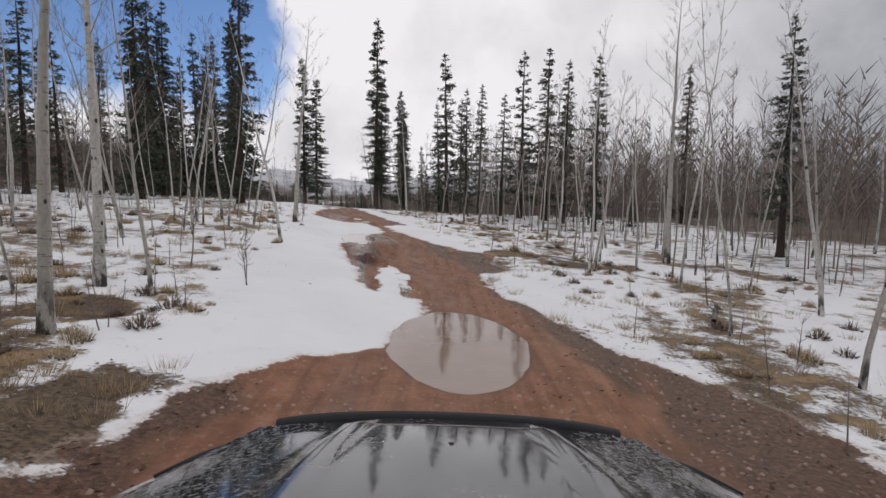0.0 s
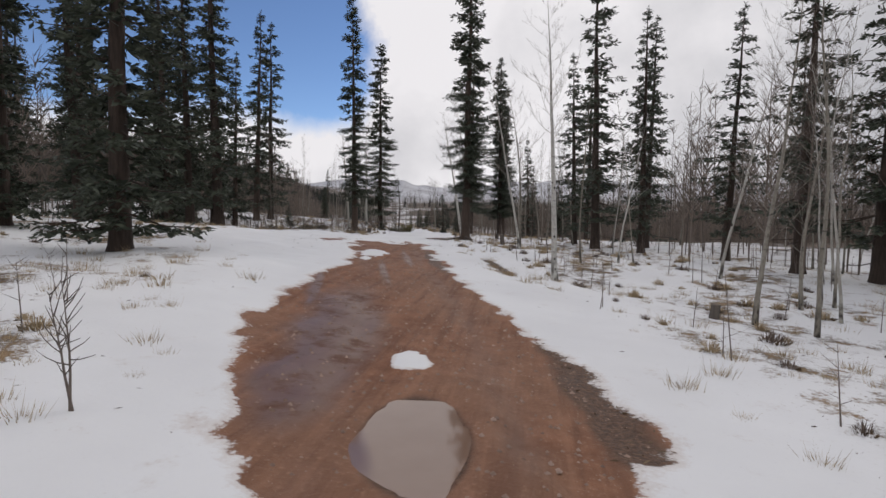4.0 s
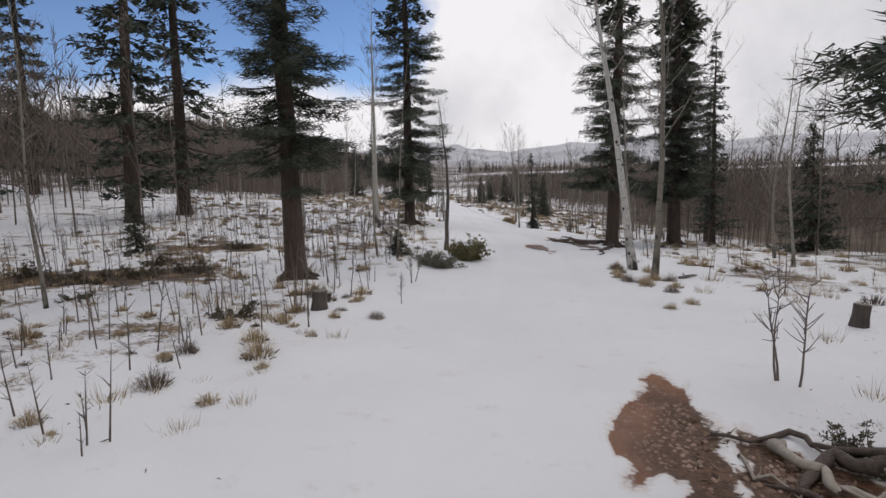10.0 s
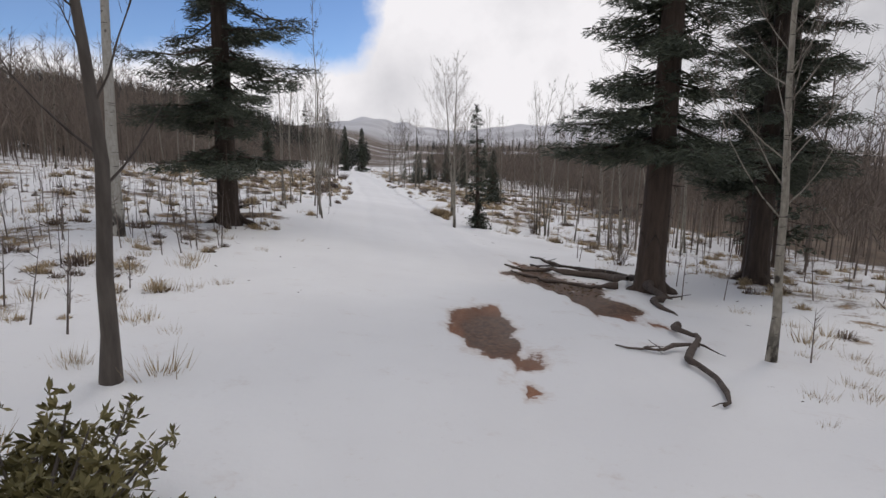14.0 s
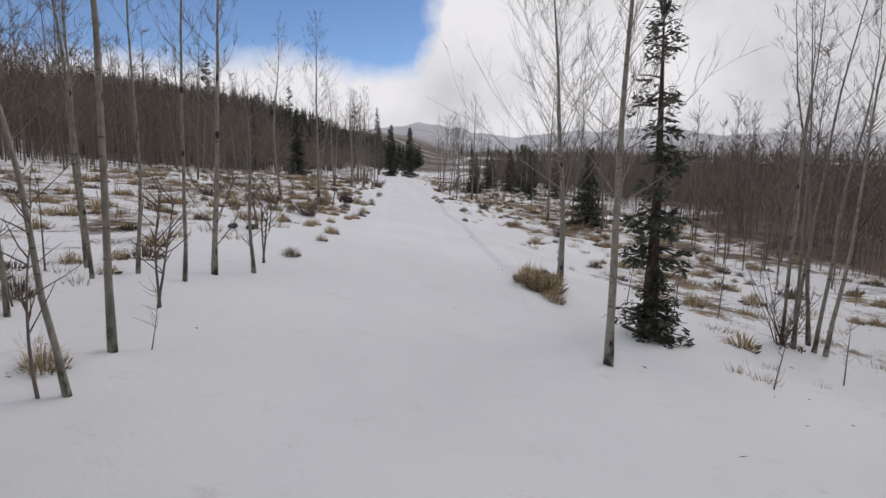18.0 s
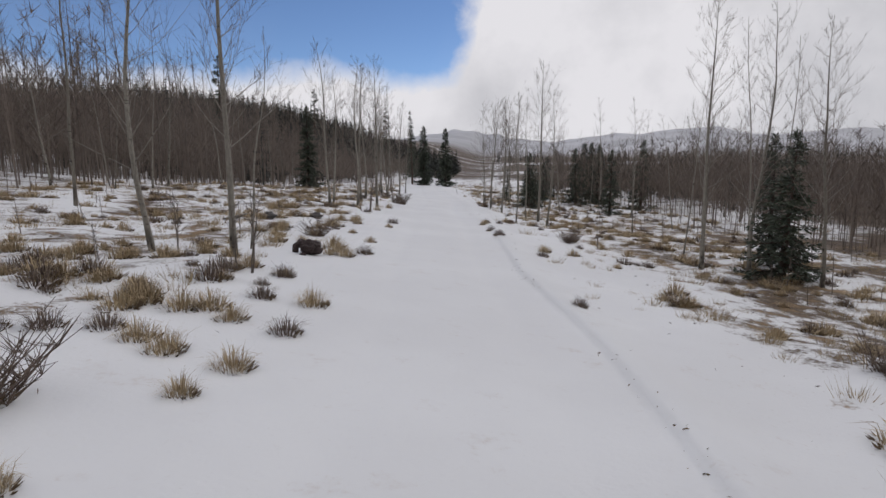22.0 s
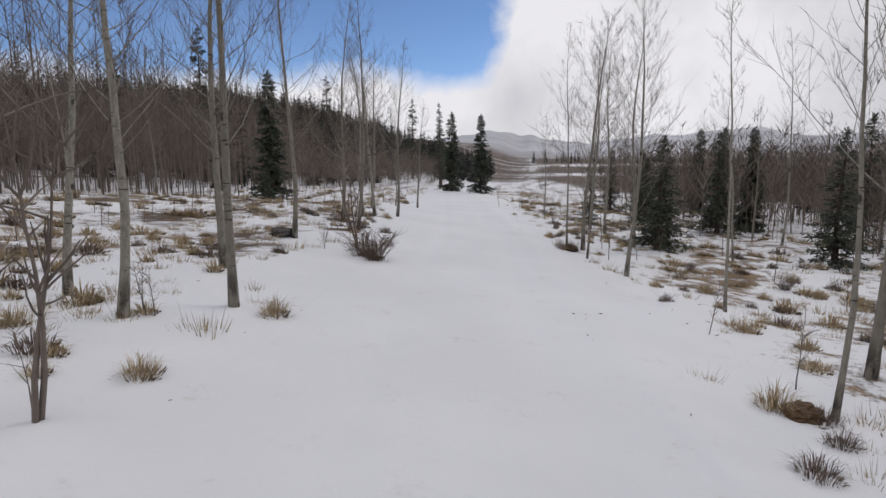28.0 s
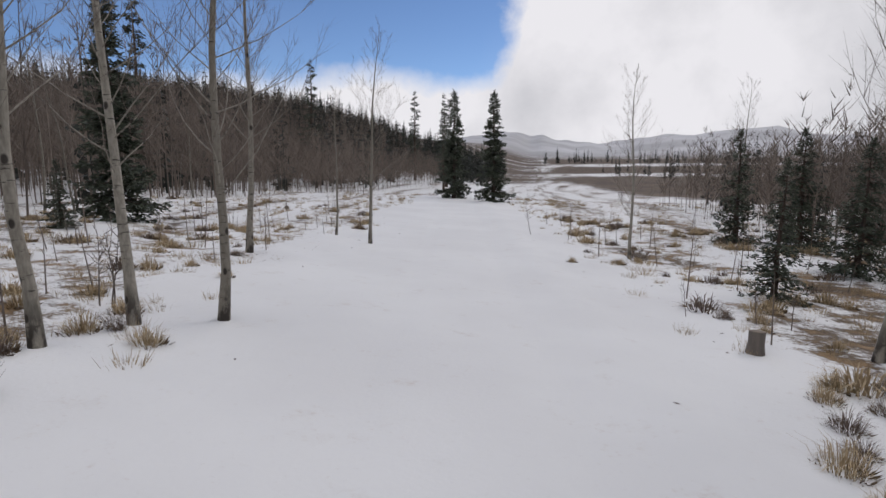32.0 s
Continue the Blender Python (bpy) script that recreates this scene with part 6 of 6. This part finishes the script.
make_chips(420, lambda: (rnd(88, 119), 1.6 + rnd(-0.10, 0.10)), DARK_GRASS, "lip_debris", "dark twigs and soil along the snow lip beside the track", (0.012, 0.05), (0.008, 0.02), lambda v, u: ripple(v, u * 0.1, 1.1, 2.0) > 0.25)
make_chips(5200, lambda: (rnd(2.5, 34), rnd(1.2, 4.2)) if random.random() < 0.75 else (rnd(2.5, 7.5), rnd(-4.6, -1.6)), DARK_GRASS, "margin_debris", "dead leaves and twigs on the dark soil beside the track", (0.02, 0.09), (0.008, 0.026), lambda v, u: (wet_at(v, u) * (earth_at(v, u) > 0.4) + grass_at(v, u) > 0.35) & (puddle_at(v, u) < 0.1))
make_chips(260, lambda: (rnd(43, 48.5), rnd(-3.2, 2.2)), BUSH_TWIGS, "soil_crumbs", "dark crumbs of soil strewn over the snow", (0.015, 0.06), (0.008, 0.022), lambda v, u: np.random.rand(len(v)) < 0.25 + 0.75 * (ripple(v, u, 2.2, 1.0) > 0.2))


def make_pebbles(total):
    s = Soup()
    for x, y, z, _ in sow(total, lambda: (rnd(2.5, 48), rnd(-2.6, 4.0)) if random.random() < 0.8 else (rnd(55.5, 60.5), rnd(0.7, 2.6)), lambda v, u: (earth_at(v, u) > 0.8) & (puddle_at(v, u) < 0.05)):
        r = 0.006 + 0.030 * random.random() ** 4
        i = len(s.v)
        for dx, dy, dz in ((1, 0, 0), (0.2, 0.9, 0), (-0.9, 0.3, 0), (-0.4, -0.9, 0), (0.6, -0.7, 0), (0.05, 0.0, 0.8)):
            s.v.append((x + dx * r * rnd(0.7, 1.3), y + dy * r * rnd(0.7, 1.3), z + dz * r * rnd(0.8, 1.2) - 0.002))
        for k in range(5):
            s.f.append((i + k, i + (k + 1) % 5, i + 5))
            s.m.append(0)
    return tagged(piece("gravel", s, GRAVEL), "small stones in the red earth of the track", "gravel", kind="stuff")


make_pebbles(34000)


def make_root_mound(v, u, size):
    """A mound of turf and roots at the foot of a tree."""
    bm = bmesh.new()
    bmesh.ops.create_icosphere(bm, subdivisions=4, radius=size)
    for vert in bm.verts:
        k = 1 + 0.30 * noise.noise(vert.co * (2.2 / size)) + 0.16 * noise.noise(vert.co * (7 / size)) + 0.07 * noise.noise(vert.co * (19 / size))
        vert.co = Vector((vert.co.x * k, vert.co.y * k * 1.15, vert.co.z * k * 0.58))
    me = bpy.data.meshes.new("turf_mound")
    bm.to_mesh(me)
    bm.free()
    me.materials.append(TURF)
    ob = new("turf_mound", me)
    ob.matrix_basis = pose(*stand(v, u, -0.03), 0, 0, rnd(0, 360))
    return tagged(ob, "brown mound of turf and roots at a tree's foot", "mound", "turf mounds")


def make_charred_root(v, u):
    """A burnt root crown: a lump that leans on one bent leg."""
    bm = bmesh.new()
    for x, y, z, r, tall in ((0.10, 0.0, 0.16, 0.17, 1.0), (-0.05, 0.02, 0.24, 0.12, 0.8), (-0.20, -0.02, 0.12, 0.075, 2.0), (0.26, 0.03, 0.07, 0.10, 0.9), (0.02, -0.2, 0.03, 0.05, 0.7)):
        got = bmesh.ops.create_icosphere(bm, subdivisions=4, radius=r)["verts"]
        for vert in got:
            c = vert.co + Vector((x, y, z)) * 3
            k = 1 + 0.45 * noise.noise(c * 5) + 0.30 * noise.noise(c * 13) + 0.12 * noise.noise(c * 31)
            vert.co = Vector((vert.co.x * k * 1.15 + x, vert.co.y * k + y, vert.co.z * k * tall + z))
    me = bpy.data.meshes.new("charred_root")
    bm.to_mesh(me)
    bm.free()
    me.materials.append(DARK_ROOT)
    ob = new("charred_root", me)
    ob.matrix_basis = pose(*stand(v, u, 0.02), 0, 0, 12) @ Matrix.Diagonal((0.82, 0.8, 0.84, 1.0))
    return tagged(ob, "dark charred root crown of a tree in the snow", "stump", "tree stumps")


make_charred_root(102.8, -2.41)
make_root_mound(89.3, 1.98, 0.27)
make_root_mound(89.8, 2.12, 0.25)
for n, (v, u) in enumerate([(89.05, 1.9), (89.2, 2.15), (89.35, 1.75), (89.5, 2.0), (89.7, 1.85), (89.9, 2.1), (89.6, 2.25), (89.25, 1.95), (89.0, 2.1)]):
    planted(TUFTS[n % 3], v, u, (0.26, 0.34, 0.30)[n % 3], "matted brown grass on a turf mound", "grass", "grass tufts", 50.0 * n, (0, 0), -0.05)
make_root_mound(116.1, 2.95, 0.15)
make_root_mound(126.9, 2.65, 0.2)



def make_thicket(total, along=None, across=None):
    """Knee-high to man-high aspen shoots beside the track."""
    s = Soup()
    for x, y, z, u in sow(total, lambda: (rnd(*along), rnd(*across)) if along else (rnd(2, 150), random.choice((-1, 1)) * (3.4 + rnd(0, 1) ** 1.2 * 14)),
                          lambda v, u: (np.random.rand(len(v)) < 0.25 + grass_at(v, u)) & ~((u < 0) & (v > 34) & (v < 57) & (u > -9)) & ~((v > 90) & (v < 125) & (np.abs(u) < 7) & (np.random.rand(len(v)) < 0.85))):
        h = rnd(0.4, 1.0) * rnd(0.7, 1.7) * (0.75 if along else 1.0)
        lean = (rnd(-0.14, 0.14), rnd(-0.14, 0.14))
        pts = [(x + lean[0] * h * f, y + lean[1] * h * f, z - 0.05 + h * f) for f in (0, 0.5, 1.0)]
        s.tube(pts, [0.009 + 0.004 * h, 0.006 + 0.002 * h, 0.002], 3)
        for _ in range(random.randint(6, 12)):
            f = rnd(0.3, 0.98)
            a = rnd(0, 6.28)
            s.thorn((x + lean[0] * h * f, y + lean[1] * h * f, z - 0.05 + h * f), (math.cos(a), math.sin(a), rnd(0.4, 1.5)), h * rnd(0.10, 0.30), 0.009)
    return tagged(piece("aspen_shoots", s, TWIGS), "thin bare aspen shoots scattered through the snow", "saplings", kind="stuff")


make_thicket(2000)
make_thicket(1300, (57, 86), (-15, -3.2))

# ---- the front of the vehicle, standing at the start of the track ----
def build_vehicle():
    car = new("vehicle_front")
    yaw = 0.4
    base = float(lie(0.6, 0.0)) - 0.03
    car.matrix_basis = pose(0.0, 0.0, base, -0.2, 1.6, yaw)
    tagged(car, "dark dusty car bonnet with black trim along its front edge", "vehicle")
    top = 1.24 - 0.05

    # bonnet: rows from the windscreen to the nose; y, half width, middle height, drop at the sides
    rows = [(0.45, 0.97, 1.27, 0.10), (0.8, 0.97, 1.255, 0.10), (1.15, 0.96, 1.23, 0.11), (1.40, 0.92, 1.205, 0.115), (1.62, 0.835, 1.185, 0.11), (1.79, 0.74, 1.165, 0.085), (1.90, 0.63, 1.145, 0.032), (1.96, 0.60, 1.10, 0.03)]
    lift = base_eye - base - 1.90
    n = 41
    s = Soup()
    for y, half, mid, drop in rows:
        for k in range(n):
            q = -1 + 2 * k / (n - 1)
            x = half * q
            z = mid - drop * abs(q) ** 2.6
            rib = 0.285 + 0.17 * max(0.0, (1.96 - y) / 1.0)
            d = abs(abs(x) - rib)
            z += 0.022 * (1 - float(smooth(0.02, 0.06, np.array(d)))) * (1 if y < 1.9 else 0.3)
            z += 0.012 * (1 - float(smooth(rib - 0.05, rib, np.array(abs(x)))))
            s.v.append((x, y, z + lift))
    for i in range(len(rows) - 1):
        for k in range(n - 1):
            a = i * n + k
            s.f.append((a, a + 1, a + n + 1, a + n))
            s.m.append(0)
    hood = piece("bonnet", s, PAINT, car, "dark dusty bonnet with two raised ribs")
    hood.modifiers.new("thickness", "SOLIDIFY").thickness = 0.02
    trim = Soup()
    for k in range(25):
        q = -1 + k / 12
        x, y = 0.585 * q, 1.935 + 0.030 * (1 - q * q)
        z = 1.146 - 0.024 * abs(q) ** 2.6 + lift
        h = 0.014 * (1 - 0.6 * abs(q) ** 6)
        trim.v += [(x, y - 0.03, z - 0.03), (x, y + 0.014, z - 0.03), (x, y + 0.014, z + h - 0.012), (x, y + 0.002, z + h), (x, y - 0.012, z + h - 0.008)]
    for i in range(24):
        for k in range(5):
            a, b = i * 5 + k, i * 5 + (k + 1) % 5
            trim.f.append((a, b, b + 5, a + 5))
            trim.m.append(0)
    piece("front_trim", trim, TRIM, car, "black plastic wind deflector")
    for side in (-1, 1):
        strip = Soup()
        strip.tube([(side * 0.70, 1.86, 1.075 + lift), (side * 0.78, 1.78, 1.062 + lift), (side * 0.86, 1.64, 1.062 + lift)], [0.005, 0.011, 0.004], 6, cap=True)
        piece("side_trim", strip, TRIM, car)
    for x, y in ((-0.42, 1.28), (0.43, 1.28), (0.0, 1.62), (-0.33, 1.12)):
        nz = Soup()
        z = 1.222 + lift - 0.10 * (abs(x) / 0.83) ** 2.6 - 0.02 * (y - 1.15) / 0.3
        nz.tube([(x, y, z - 0.01), (x, y, z + 0.006), (x, y + 0.002, z + 0.009)], [0.012, 0.010, 0.005], 8, cap=True)
        piece("washer_jet", nz, TRIM, car)

    def box(name, size, at, mat, label="", bevel=0.03):
        bm = bmesh.new()
        bmesh.ops.create_cube(bm, size=1.0)
        for vert in bm.verts:
            vert.co = Vector((vert.co.x * size[0], vert.co.y * size[1], vert.co.z * size[2])) + Vector(at)
        bmesh.ops.bevel(bm, geom=bm.edges[:], offset=bevel, segments=3, affect="EDGES")
        return part(name, bm, mat, car, label)

    for side in (-1, 1):
        box("fender", (0.14, 1.36, 0.46), (side * 0.88, 1.05, 0.80 + lift), PAINT, "", 0.06)
        box("headlight", (0.28, 0.10, 0.18), (side * 0.62, 1.86, 0.90 + lift), LAMP_GLASS, "clear headlight", 0.03)
        wheel = hidden_home("wheel")
        wheel.parent = car
        wheel.location = (side * 0.84, 1.05, 0.37)
        tyre, rim = Soup(), Soup()
        ring = [(-0.11, 0.30), (-0.12, 0.355), (-0.08, 0.375), (0.08, 0.375), (0.12, 0.355), (0.11, 0.30), (0.11, 0.22), (-0.11, 0.22)]
        for target, prof in ((tyre, ring), (rim, [(-0.09, 0.22), (-0.05, 0.20), (0.0, 0.06), (0.05, 0.20), (0.09, 0.22)])):
            for k in range(28):
                a = 2 * math.pi * k / 28
                target.v += [(x, r * math.cos(a), r * math.sin(a)) for x, r in prof]
            m = len(prof)
            for k in range(28):
                for j in range(m - (1 if target is rim else 0)):
                    a, b = k * m + j, k * m + (j + 1) % m
                    c, d = ((k + 1) % 28) * m + (j + 1) % m, ((k + 1) % 28) * m + j
                    target.f.append((a, b, c, d))
                    target.m.append(0)
        piece("tyre", tyre, RUBBER, wheel)
        piece("rim", rim, STEEL, wheel)
    box("grille", (0.92, 0.08, 0.26), (0, 1.90, 0.92 + lift), TRIM, "black grille")
    box("bumper", (1.74, 0.26, 0.24), (0, 1.90, 0.62 + lift), PAINT, "", 0.06)
    box("bulkhead", (1.56, 0.10, 0.62), (0, 0.46, 0.88 + lift), TRIM)
    box("axle_frame", (0.9, 1.5, 0.2), (0, 1.1, 0.5), STEEL)
    return car, top


base_eye = PATH[0][1][2]
build_vehicle()

# ---- the patterns have served ----
for pattern in PATTERNS:
    for ob in (*pattern.children_recursive, pattern):
        bpy.data.objects.remove(ob)
